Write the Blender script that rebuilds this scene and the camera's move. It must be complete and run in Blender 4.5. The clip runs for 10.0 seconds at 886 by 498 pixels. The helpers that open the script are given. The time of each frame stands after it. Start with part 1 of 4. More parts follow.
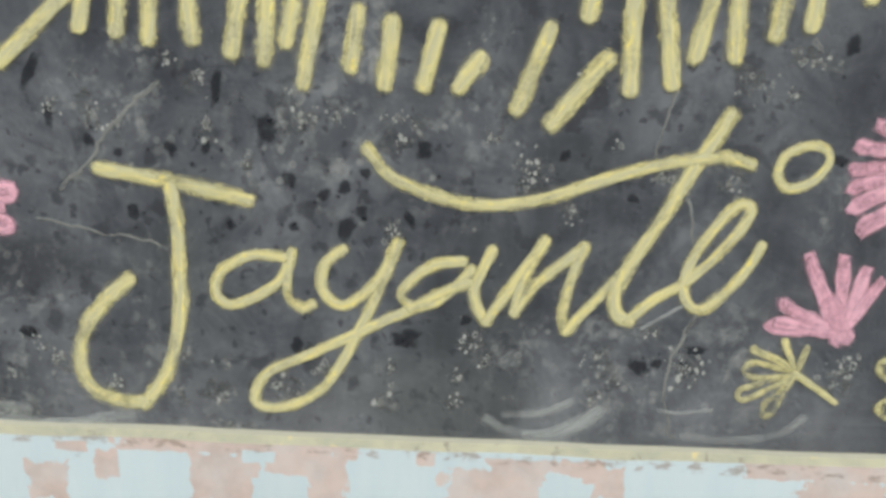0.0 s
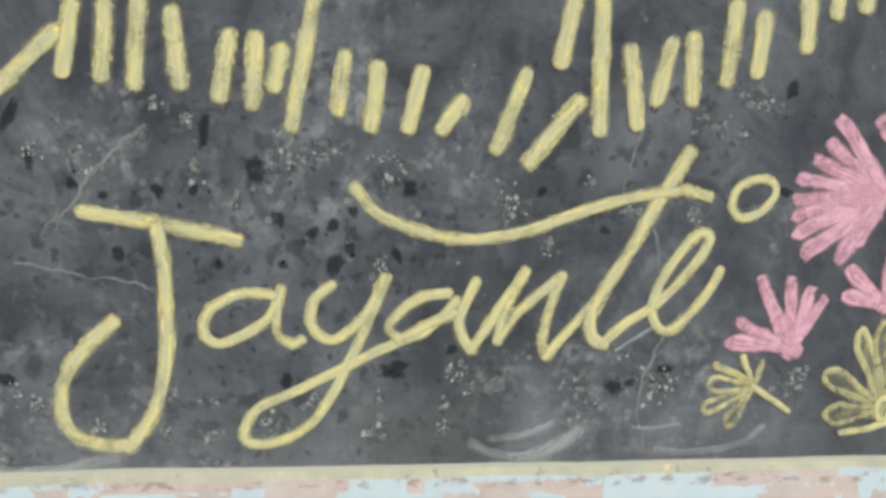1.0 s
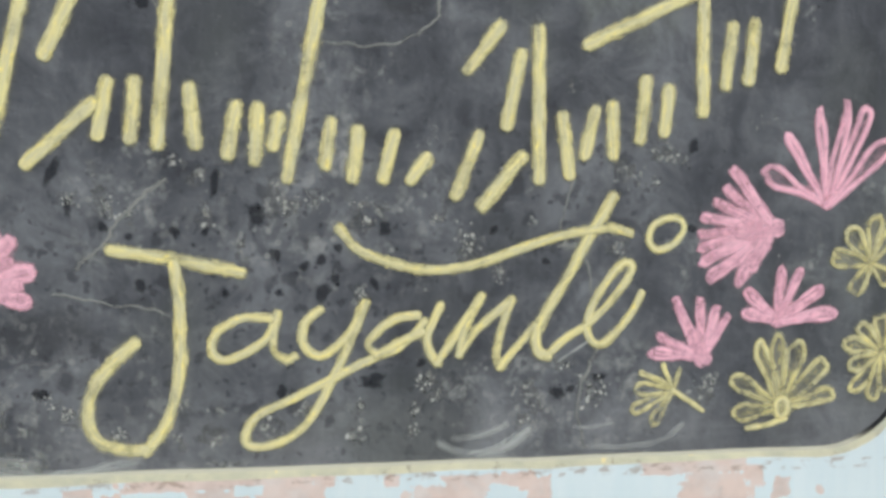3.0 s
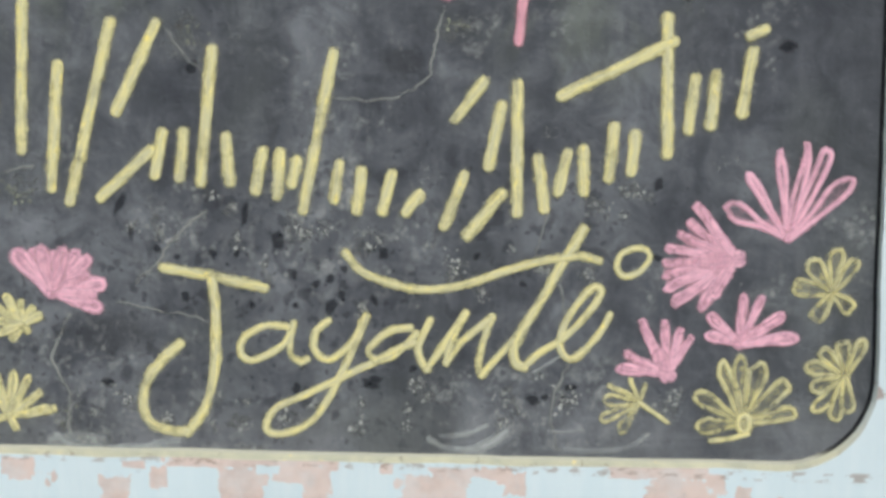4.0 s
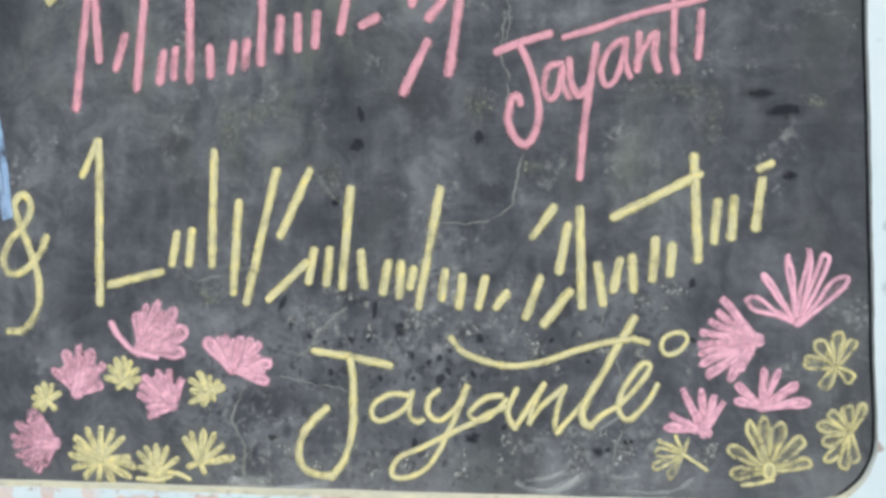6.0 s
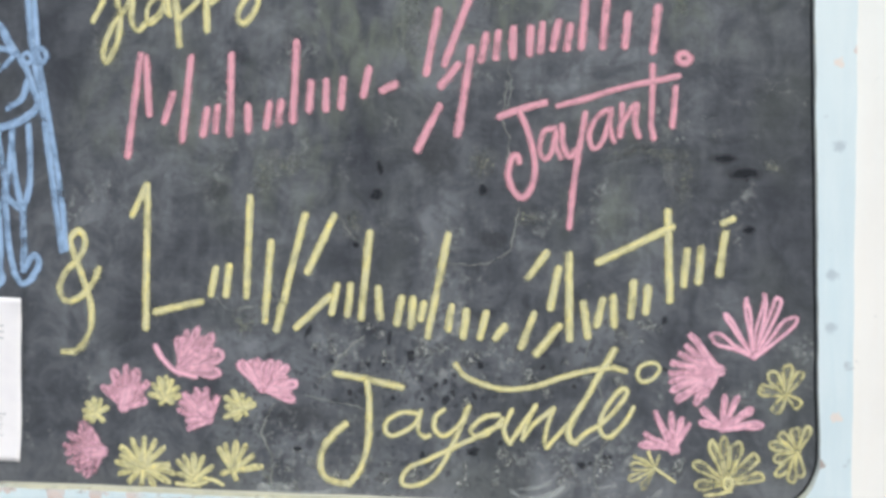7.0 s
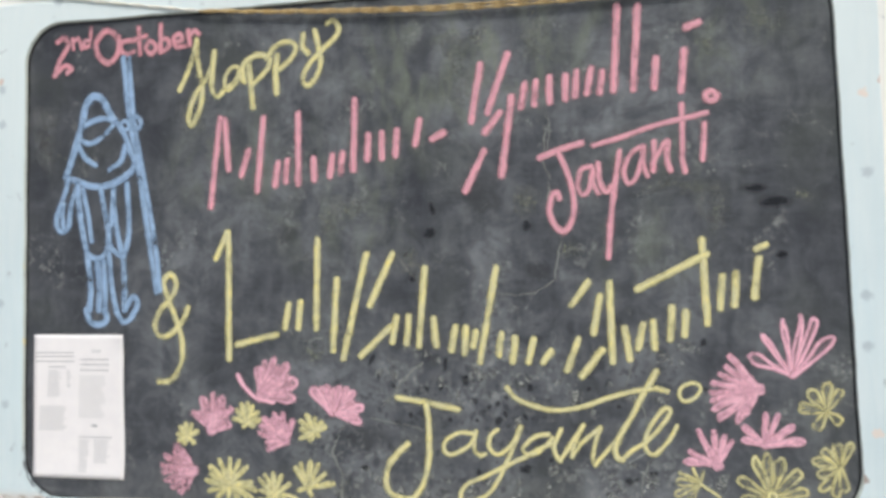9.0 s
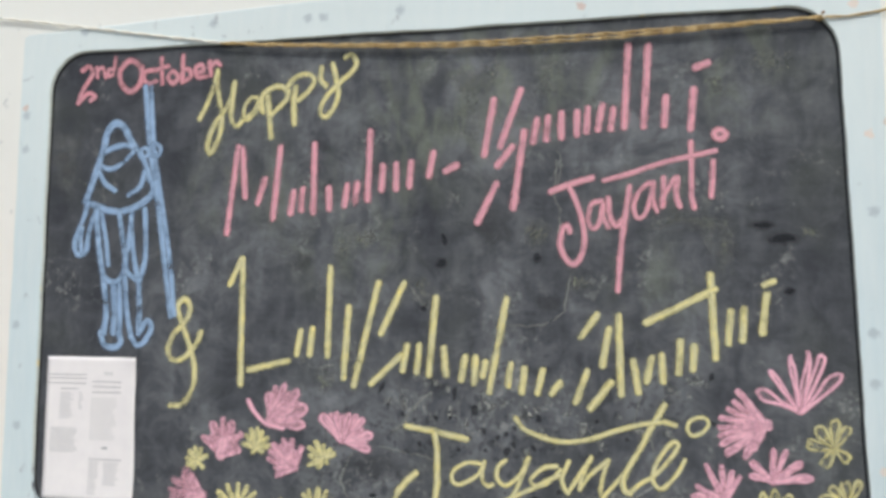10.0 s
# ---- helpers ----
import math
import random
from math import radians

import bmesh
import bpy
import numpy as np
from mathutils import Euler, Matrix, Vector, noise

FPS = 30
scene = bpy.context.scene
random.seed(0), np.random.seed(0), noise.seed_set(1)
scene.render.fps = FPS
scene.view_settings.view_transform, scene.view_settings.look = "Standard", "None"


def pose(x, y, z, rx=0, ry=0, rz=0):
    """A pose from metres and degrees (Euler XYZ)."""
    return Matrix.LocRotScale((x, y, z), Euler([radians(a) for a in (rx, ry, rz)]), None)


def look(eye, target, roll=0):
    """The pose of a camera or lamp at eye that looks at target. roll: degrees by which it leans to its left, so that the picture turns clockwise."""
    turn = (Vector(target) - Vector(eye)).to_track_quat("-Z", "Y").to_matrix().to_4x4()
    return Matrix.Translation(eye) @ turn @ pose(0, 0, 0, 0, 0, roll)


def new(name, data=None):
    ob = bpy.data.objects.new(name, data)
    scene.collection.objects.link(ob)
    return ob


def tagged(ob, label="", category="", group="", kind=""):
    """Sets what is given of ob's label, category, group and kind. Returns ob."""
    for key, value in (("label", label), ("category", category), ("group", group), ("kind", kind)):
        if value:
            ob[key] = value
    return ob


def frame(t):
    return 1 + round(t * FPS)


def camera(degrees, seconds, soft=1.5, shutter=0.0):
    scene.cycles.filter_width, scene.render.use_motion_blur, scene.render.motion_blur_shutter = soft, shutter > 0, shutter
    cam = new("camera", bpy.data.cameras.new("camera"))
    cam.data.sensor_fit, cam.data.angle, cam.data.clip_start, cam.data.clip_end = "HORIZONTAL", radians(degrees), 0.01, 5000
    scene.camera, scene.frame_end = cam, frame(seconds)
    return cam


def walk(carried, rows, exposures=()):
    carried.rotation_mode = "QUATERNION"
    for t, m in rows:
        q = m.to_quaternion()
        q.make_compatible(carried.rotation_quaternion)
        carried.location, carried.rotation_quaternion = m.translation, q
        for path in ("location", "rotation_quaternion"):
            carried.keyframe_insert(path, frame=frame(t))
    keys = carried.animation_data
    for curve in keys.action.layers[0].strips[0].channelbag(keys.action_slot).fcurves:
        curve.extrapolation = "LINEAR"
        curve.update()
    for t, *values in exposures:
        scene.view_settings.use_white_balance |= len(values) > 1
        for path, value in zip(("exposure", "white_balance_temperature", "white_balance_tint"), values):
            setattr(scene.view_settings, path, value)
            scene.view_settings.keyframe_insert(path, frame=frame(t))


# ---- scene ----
cam = camera(64.7, 10.0, soft=3.5)
PATH = [
    (0, (0.42, -0.53, 1.212), (0.342, 1.436, 0.852), 1.7),
    (0.5, (0.381, -0.54, 1.217), (0.488, 1.433, 0.911), 1.3),
    (1, (0.372, -0.553, 1.222), (0.507, 1.422, 0.936), 1.1),
    (1.5, (0.367, -0.571, 1.23), (0.533, 1.405, 0.969), 1.3),
    (2, (0.343, -0.608, 1.225), (0.566, 1.366, 0.99), 0.5),
    (2.5, (0.343, -0.637, 1.227), (0.567, 1.339, 1.013), 0.5),
    (2.7, (0.349, -0.65, 1.225), (0.582, 1.328, 1.041), 0.6),
    (3.8, (0.445, -0.753, 1.238), (0.459, 1.242, 1.094), 1.0),
    (4, (0.47, -0.786, 1.248), (0.419, 1.209, 1.117), 1.1),
    (4.5, (0.504, -0.881, 1.267), (0.365, 1.111, 1.162), 1.3),
    (5, (0.507, -0.956, 1.282), (0.276, 1.03, 1.239), 0.6),
    (5.5, (0.476, -0.985, 1.302), (0.23, 1.0, 1.298), 0.4),
    (6, (0.436, -1.037, 1.327), (0.229, 0.953, 1.319), -0.1),
    (6.2, (0.426, -1.062, 1.314), (0.234, 0.928, 1.345), 0.1),
    (7.3, (0.414, -1.231, 1.398), (0.235, 0.761, 1.4), 1.1),
    (7.5, (0.404, -1.243, 1.394), (0.173, 0.744, 1.412), 0.7),
    (8, (0.427, -1.265, 1.393), (0.069, 0.701, 1.46), -0.1),
    (8.5, (0.461, -1.285, 1.386), (0.061, 0.673, 1.476), -0.5),
    (9, (0.465, -1.302, 1.396), (0.101, 0.663, 1.476), -0.9),
    (9.5, (0.459, -1.315, 1.402), (0.107, 0.649, 1.534), -0.4),
    (10, (0.455, -1.325, 1.4), (0.08, 0.634, 1.559), 0.2),
]
walk(cam, [(t, look(eye, target, roll)) for t, eye, target, roll in PATH],
     [(0.0, 0.05, 6400, 3), (1.0, 0.13, 6380, 3), (2.5, 0.17, 6300, 4), (4.5, 0.17, 6220, 4), (6.0, 0.34, 6130, 5), (7.0, 0.27, 6150, 5), (7.5, 0.21, 6220, 5), (8.0, 0.24, 6300, 5), (9.0, 0.17, 6380, 5), (9.5, 0.13, 6380, 5), (10.0, 0.03, 6380, 5)])

# world and sun: an open, bright but soft sky in front of the wall
SUN_ELEVATION, SUN_AZIMUTH = 52.0, 25.0
world = bpy.data.worlds.new("sky")
scene.world = world
world.use_nodes = True
wn = world.node_tree.nodes
sky = wn.new("ShaderNodeTexSky")
sky.sky_type = "NISHITA"
sky.sun_disc = False
sky.sun_elevation = radians(SUN_ELEVATION)
sky.sun_rotation = radians(180 - SUN_AZIMUTH)
sky.dust_density = 4.0
wn["Background"].inputs["Strength"].default_value = 0.13
world.node_tree.links.new(sky.outputs["Color"], wn["Background"].inputs["Color"])
sun_data = bpy.data.lights.new("sun", "SUN")
sun_data.energy = 1.3
sun_data.angle = radians(11)
sun_data.color = (1.0, 0.97, 0.93)
sun = new("sun", sun_data)
sun.matrix_world = look((1.2, -2.6, 4.6), (0.1, 0.0, 1.4))


# ---- materials ----
def material(name, rough=0.85):
    m = bpy.data.materials.new(name)
    m.use_nodes = True
    m.node_tree.nodes["Principled BSDF"].inputs["Roughness"].default_value = rough
    m.node_tree.nodes["Principled BSDF"].inputs["Specular IOR Level"].default_value = 0.25
    return m


class Nodes:
    """Short hand for wiring one material's nodes."""

    def __init__(self, m):
        self.tree = m.node_tree
        self.bsdf = m.node_tree.nodes["Principled BSDF"]
        self.out = m.node_tree.nodes["Material Output"]
        self.place = self.add("ShaderNodeTexCoord").outputs["Object"]

    def add(self, kind):
        return self.tree.nodes.new(kind)

    def link(self, a, b):
        self.tree.links.new(a, b)

    def scaled(self, x, y, z, shift=(0, 0, 0)):
        n = self.add("ShaderNodeMapping")
        n.inputs["Scale"].default_value = (x, y, z)
        n.inputs["Location"].default_value = shift
        self.link(self.place, n.inputs["Vector"])
        return n.outputs["Vector"]

    def noise(self, scale, detail=5.0, rough=0.55, warp=0.0, vector=None):
        n = self.add("ShaderNodeTexNoise")
        for key, value in (("Scale", scale), ("Detail", detail), ("Roughness", rough), ("Distortion", warp)):
            n.inputs[key].default_value = value
        self.link(vector or self.place, n.inputs["Vector"])
        return n.outputs["Fac"]

    def span(self, value, low, high, to_low=0.0, to_high=1.0):
        n = self.add("ShaderNodeMapRange")
        n.interpolation_type = "SMOOTHSTEP"
        for key, v in (("From Min", low), ("From Max", high), ("To Min", to_low), ("To Max", to_high)):
            n.inputs[key].default_value = v
        self.link(value, n.inputs["Value"])
        return n.outputs["Result"]

    def sum(self, op, a, b):
        n = self.add("ShaderNodeMath")
        n.operation = op
        for i, v in enumerate((a, b)):
            if isinstance(v, (int, float)):
                n.inputs[i].default_value = v
            else:
                self.link(v, n.inputs[i])
        return n.outputs["Value"]

    def mix(self, fac, a, b):
        n = self.add("ShaderNodeMix")
        n.data_type = "RGBA"
        for i, v in ((0, fac), (6, a), (7, b)):
            if isinstance(v, tuple):
                n.inputs[i].default_value = (*v, 1)
            elif isinstance(v, (int, float)):
                n.inputs[i].default_value = v
            else:
                self.link(v, n.inputs[i])
        return n.outputs[2]

    def colour(self, c):
        self.link(c, self.bsdf.inputs["Base Color"])

    def bump(self, height, strength, distance):
        n = self.add("ShaderNodeBump")
        n.inputs["Strength"].default_value = strength
        n.inputs["Distance"].default_value = distance
        self.link(height, n.inputs["Height"])
        self.link(n.outputs["Normal"], self.bsdf.inputs["Normal"])

    def axis(self, which):
        n = self.add("ShaderNodeSeparateXYZ")
        self.link(self.place, n.inputs["Vector"])
        return n.outputs[which]

    def near(self, x, z, reach):
        """1 at a spot of the board, falling to 0 at that reach."""
        n = self.add("ShaderNodeVectorMath")
        n.operation = "DISTANCE"
        self.link(self.place, n.inputs[0])
        n.inputs[1].default_value = (x, 0, z)
        return self.span(n.outputs["Value"], reach, reach * 0.3)

    def block(self, x, z, wide, tall):
        """0 at the middle of an upright block, 1 on its edge."""
        spot = self.add("ShaderNodeMapping")
        spot.vector_type = "TEXTURE"
        spot.inputs["Location"].default_value = (x, 0, z)
        spot.inputs["Scale"].default_value = (wide, 1, tall)
        self.link(self.place, spot.inputs["Vector"])
        parts = self.add("ShaderNodeSeparateXYZ")
        self.link(spot.outputs["Vector"], parts.inputs["Vector"])
        return self.sum("MAXIMUM", self.sum("ABSOLUTE", parts.outputs[0], 0), self.sum("ABSOLUTE", parts.outputs[2], 0))

    def oval(self, x, z, wide, tall):
        """0 at the middle of an upright oval, 1 on its edge."""
        spot = self.add("ShaderNodeMapping")
        spot.vector_type = "TEXTURE"
        spot.inputs["Location"].default_value = (x, 0, z)
        spot.inputs["Scale"].default_value = (wide, 1, tall)
        self.link(self.place, spot.inputs["Vector"])
        size = self.add("ShaderNodeVectorMath")
        size.operation = "LENGTH"
        self.link(spot.outputs["Vector"], size.inputs[0])
        return size.outputs["Value"]


def board_paint():
    m = material("worn_board_paint", 0.8)
    n = Nodes(m)
    cloud = n.span(n.noise(1.0, 8, 0.62, 0.1, n.scaled(4.2, 1, 3.0)), 0.34, 0.68)
    mottle = n.span(n.noise(15, 8, 0.68, 0.7), 0.36, 0.68)
    streak = n.span(n.noise(1.0, 6, 0.6, 0.2, n.scaled(26, 1, 5)), 0.42, 0.7)
    wipe = n.span(n.noise(1.0, 6, 0.6, 0.3, n.scaled(4, 1, 38, (3, 0, 1))), 0.45, 0.72)
    dust = n.sum("ADD", n.sum("ADD", n.sum("MULTIPLY", cloud, 0.19), 0.035), n.sum("MULTIPLY", n.sum("MULTIPLY", mottle, n.sum("ADD", cloud, 0.35)), 0.40))
    dust = n.sum("ADD", dust, n.sum("MULTIPLY", n.sum("MULTIPLY", streak, n.noise(2.7, 3)), 0.22))
    dust = n.sum("ADD", dust, n.sum("MULTIPLY", n.sum("MULTIPLY", wipe, n.span(n.noise(3.4, 4, 0.6, 0.3), 0.42, 0.62)), 0.15))
    # the pale tone weakens towards the two sides
    dust = n.sum("MULTIPLY", dust, n.sum("MULTIPLY", n.span(n.axis("X"), -0.6, 0.0, 0.56, 1.1), n.span(n.axis("X"), 0.92, 0.6, 0.78, 1.0)))
    c = n.mix(dust, (0.034, 0.0375, 0.047), (0.234, 0.246, 0.264))
    settled = n.sum("MULTIPLY", n.span(n.axis("Z"), 1.05, 0.965), n.span(n.sum("ADD", n.noise(7, 6, 0.65, 0.3), n.sum("MULTIPLY", wipe, 0.16)), 0.32, 0.7))
    c = n.mix(n.sum("MULTIPLY", settled, 0.36), c, (0.26, 0.265, 0.27))
    # greenish and brownish tints of older chalk
    tint = n.span(n.noise(4.5, 3, 0.5, 0.2, n.scaled(1, 1, 1, (7, 2, 0))), 0.5, 0.75)
    c = n.mix(n.sum("MULTIPLY", tint, 0.3), c, (0.092, 0.104, 0.085))
    # old yellow dust wiped into the upper part
    veil = n.span(n.noise(11, 5, 0.6, 0.4, n.scaled(1.6, 1, 0.8, (1, 3, 4))), 0.42, 0.7)
    for x, z, reach, much in ((0.20, 1.80, 0.24, 0.55), (0.42, 1.84, 0.18, 0.48), (0.02, 1.56, 0.22, 0.36), (-0.22, 1.62, 0.18, 0.32), (0.60, 1.52, 0.20, 0.32), (0.75, 1.83, 0.16, 0.36)):
        c = n.mix(n.sum("MULTIPLY", n.sum("MULTIPLY", n.near(x, z, reach), veil), much), c, (0.20, 0.225, 0.165))
    # dark bare patches where the dust was wetted or rubbed off
    worn = n.sum("MAXIMUM", n.near(0.30, 1.13, 0.30), n.near(0.05, 1.09, 0.22))
    worn = n.sum("MAXIMUM", worn, n.span(n.noise(2.1, 2, 0.5), 0.56, 0.70))
    patch = n.span(n.noise(38, 3, 0.5, 0.15, n.scaled(1, 1, 1, (2, 0, 5))), 0.555, 0.655)
    flake = n.span(n.noise(80, 3, 0.5, 0.2, n.scaled(1, 1, 1, (6, 0, 2))), 0.60, 0.66)
    patch = n.sum("MAXIMUM", patch, flake)
    c = n.mix(n.sum("MULTIPLY", n.sum("MULTIPLY", patch, worn), 0.62), c, (0.028, 0.030, 0.037))
    # larger wet-looking smudges
    rag = n.sum("MULTIPLY", n.sum("SUBTRACT", n.noise(26, 5, 0.6, 0.3), 0.5), 1.1)
    for x, z, wide, tall in ((0.813, 1.519, 0.040, 0.016), (0.778, 1.544, 0.03, 0.012), (0.824, 1.426, 0.013, 0.010), (0.075, 1.09, 0.06, 0.03), (0.402, 1.403, 0.03, 0.022), (0.30, 1.55, 0.05, 0.05), (-0.09, 1.485, 0.035, 0.02)):
        c = n.mix(n.span(n.sum("ADD", n.oval(x, z, wide, tall), rag), 1.1, 0.5, 0.0, 0.6), c, (0.030, 0.032, 0.037))
    # pale specks, rings and crumbs of chalk
    ring = n.add("ShaderNodeTexVoronoi")
    ring.inputs["Scale"].default_value = 95
    n.link(n.place, ring.inputs["Vector"])
    shell = n.span(ring.outputs["Distance"], 0.36, 0.22)
    crumb = n.sum("MULTIPLY", shell, n.span(ring.outputs["Distance"], 0.02, 0.2, 0.45, 1.0))
    pick = n.add("ShaderNodeSeparateColor")
    n.link(ring.outputs["Color"], pick.inputs["Color"])
    crumb = n.sum("MULTIPLY", crumb, n.span(pick.outputs[0], 0.55, 0.85))
    group = n.span(n.noise(8, 5, 0.62, 0.4, n.scaled(1, 1, 1, (0, 4, 9))), 0.54, 0.68)
    for x, z, reach in ((0.29, 1.20, 0.10), (0.40, 1.19, 0.08), (0.14, 1.20, 0.08), (0.03, 1.02, 0.13), (0.56, 1.02, 0.09), (0.63, 1.03, 0.07), (0.50, 1.03, 0.10)):
        group = n.sum("MAXIMUM", group, n.sum("MULTIPLY", n.near(x, z, reach), n.span(n.noise(20, 4, 0.6, 0.3), 0.35, 0.55)))
    clump = n.span(n.noise(62, 3, 0.5, 0.2, n.scaled(1, 1, 1, (3, 3, 3))), 0.53, 0.66)
    c = n.mix(n.sum("MULTIPLY", n.sum("MULTIPLY", clump, group), 0.34), c, (0.33, 0.34, 0.33))
    c = n.mix(n.sum("MULTIPLY", n.sum("MULTIPLY", crumb, group), 0.42), c, (0.40, 0.41, 0.38))
    smudge = n.span(n.noise(42, 8, 0.72, 0.5), 0.50, 0.68)
    c = n.mix(n.sum("MULTIPLY", n.sum("MULTIPLY", smudge, group), 0.62), c, (0.33, 0.34, 0.33))
    scuff = n.span(n.noise(150, 4, 0.7), 0.58, 0.74)
    c = n.mix(n.sum("MULTIPLY", scuff, n.sum("ADD", n.sum("MULTIPLY", cloud, 0.35), 0.08)), c, (0.30, 0.31, 0.31))
    n.colour(c)
    n.bump(n.sum("ADD", n.noise(42, 7, 0.6), n.sum("MULTIPLY", patch, -0.6)), 0.35, 0.0015)
    return m


def wall_paint(name, top, under, peel_below, chips, spots=(), patches=(), islands=()):
    """Limewash over an older coat. peel_below: the height under which the top coat has come away in patches."""
    m = material(name, 0.9)
    n = Nodes(m)
    grime = n.span(n.noise(2.4, 7, 0.6), 0.35, 0.75)
    brushed = n.span(n.noise(1.0, 6, 0.6, 0.2, n.scaled(55, 10, 7)), 0.3, 0.75)
    c = n.mix(n.sum("MULTIPLY", grime, 0.45), top, tuple(v * 0.83 for v in top))
    c = n.mix(n.sum("MULTIPLY", brushed, 0.22), c, (0.84, 0.86, 0.85))
    # the coat turns paler towards its upper part
    c = n.mix(n.span(n.axis("Z"), 1.3, 1.95, 0.0, 0.4), c, (0.80, 0.85, 0.83))
    low = n.span(n.axis("Z"), peel_below + 0.02, peel_below - 0.02, 0.0, 1.0)
    shape = n.noise(12, 8, 0.58, 0.15, n.scaled(1.15, 1, 0.7, (0.37, 0, 0.2)))
    lip = n.span(n.axis("Z"), peel_below - 0.03, peel_below, 0.0, 0.07)
    peel = n.sum("MULTIPLY", low, n.span(n.sum("ADD", shape, lip), 0.535, 0.552))
    if patches:
        # the coat has come off in patches of their own shape just under the rim
        rag = n.sum("MULTIPLY", n.sum("SUBTRACT", n.noise(42, 9, 0.66, 0.1, n.scaled(1.15, 0, 0.75)), 0.5), 1.9)
        torn = n.block(*patches[0])
        for spot in patches[1:]:
            torn = n.sum("MINIMUM", torn, n.block(*spot))
        torn = n.span(n.sum("ADD", torn, rag), 1.06, 0.98)
        for spot in islands:
            torn = n.sum("MULTIPLY", torn, n.span(n.sum("ADD", n.block(*spot), rag), 0.96, 1.04))
        elsewhere = n.sum("MAXIMUM", n.span(n.axis("Z"), 0.892, 0.880), n.span(n.axis("X"), -0.20, -0.23))
        peel = n.sum("MAXIMUM", torn, n.sum("MULTIPLY", peel, elsewhere))
    chip = n.span(n.noise(chips, 3, 0.5, 0.1, n.scaled(1, 1, 1, (5, 1, 3))), 0.69, 0.715)
    bare = n.sum("MAXIMUM", peel, chip)
    old = n.mix(n.span(n.noise(26, 6, 0.65), 0.35, 0.75), under, tuple(v * 0.78 for v in under))
    c = n.mix(n.sum("MULTIPLY", bare, n.span(n.noise(30, 4, 0.6), 0.3, 0.6, 0.68, 0.96)), c, old)
    # broken brown line just under the rim
    seam = n.sum("MULTIPLY", n.span(n.axis("Z"), peel_below - 0.011, peel_below - 0.007), n.span(n.axis("Z"), peel_below + 0.004, peel_below))
    seam = n.sum("MULTIPLY", seam, n.span(n.noise(1.0, 6, 0.65, 0.1, n.scaled(45, 1, 90)), 0.50, 0.62))
    c = n.mix(n.sum("MULTIPLY", seam, 0.65), c, (0.30, 0.22, 0.17))
    mark = n.span(n.noise(24, 4, 0.6, 0.4, n.scaled(1, 1, 0.8, (1, 7, 2))), 0.655, 0.74)
    c = n.mix(n.sum("MULTIPLY", mark, 0.65), c, (0.34, 0.37, 0.40))
    # knocks: small pink chips and grey thumb-sized stains
    ragged = n.sum("MULTIPLY", n.sum("SUBTRACT", n.noise(120, 5, 0.65, 0.3), 0.5), 0.022)
    for x, z, kind in spots:
        gap = n.add("ShaderNodeVectorMath")
        gap.operation = "DISTANCE"
        n.link(n.place, gap.inputs[0])
        gap.inputs[1].default_value = (x, -0.008, z)
        reach = (0.013, 0.009, 0.011)[kind]
        fac = n.span(n.sum("ADD", gap.outputs["Value"], ragged), reach, reach * (0.35, 0.8, 0.6)[kind], 0.0, (0.55, 0.6, 0.8)[kind])
        c = n.mix(fac, c, ((0.36, 0.42, 0.47), (0.80, 0.64, 0.54), (0.33, 0.24, 0.20))[kind])
    n.colour(c)
    n.bump(n.sum("ADD", n.sum("MULTIPLY", bare, -0.7), n.noise(60, 6, 0.6)), 0.35, 0.0012)
    return m


def rim_paint():
    m = material("dusty_rim_plaster", 0.92)
    n = Nodes(m)
    c = n.mix(n.span(n.noise(30, 7, 0.65, 0.3), 0.3, 0.72), (0.55, 0.53, 0.38), (0.41, 0.41, 0.32))
    c = n.mix(n.span(n.axis("Z"), 0.972, 1.03), c, (0.50, 0.54, 0.50))
    # no chalk dust reaches the corner under the paper: limewash with dark smudges
    c = n.mix(n.sum("MULTIPLY", n.span(n.axis("X"), -0.42, -0.56), n.span(n.axis("Z"), 1.09, 1.02)), c, n.mix(n.span(n.noise(60, 5, 0.65, 0.3), 0.46, 0.6), (0.50, 0.58, 0.61), (0.12, 0.13, 0.14)))
    c = n.mix(n.sum("MULTIPLY", n.span(n.noise(75, 5, 0.6, 0.4), 0.60, 0.70), 0.7), c, (0.26, 0.22, 0.18))
    c = n.mix(n.span(n.noise(38, 3, 0.5, 0.2, n.scaled(1, 1, 1, (4, 4, 4))), 0.66, 0.70), c, (0.68, 0.59, 0.32))
    n.colour(c)
    n.bump(n.noise(110, 6, 0.65), 0.5, 0.0012)
    return m


def reveal_paint():
    m = material("black_reveal_paint", 0.75)
    n = Nodes(m)
    c = n.mix(n.span(n.noise(40, 6, 0.6), 0.45, 0.75), (0.018, 0.018, 0.02), (0.055, 0.055, 0.05))
    # chalk dust lies on the sill
    sill = n.sum("MULTIPLY", n.span(n.axis("X"), -0.58, -0.4), n.span(n.sum("ADD", n.axis("Z"), n.sum("MULTIPLY", n.noise(35, 5), 0.03)), 1.0, 0.975))
    n.colour(n.mix(sill, c, (0.46, 0.45, 0.36)))
    n.bump(n.noise(80, 5), 0.3, 0.001)
    return m


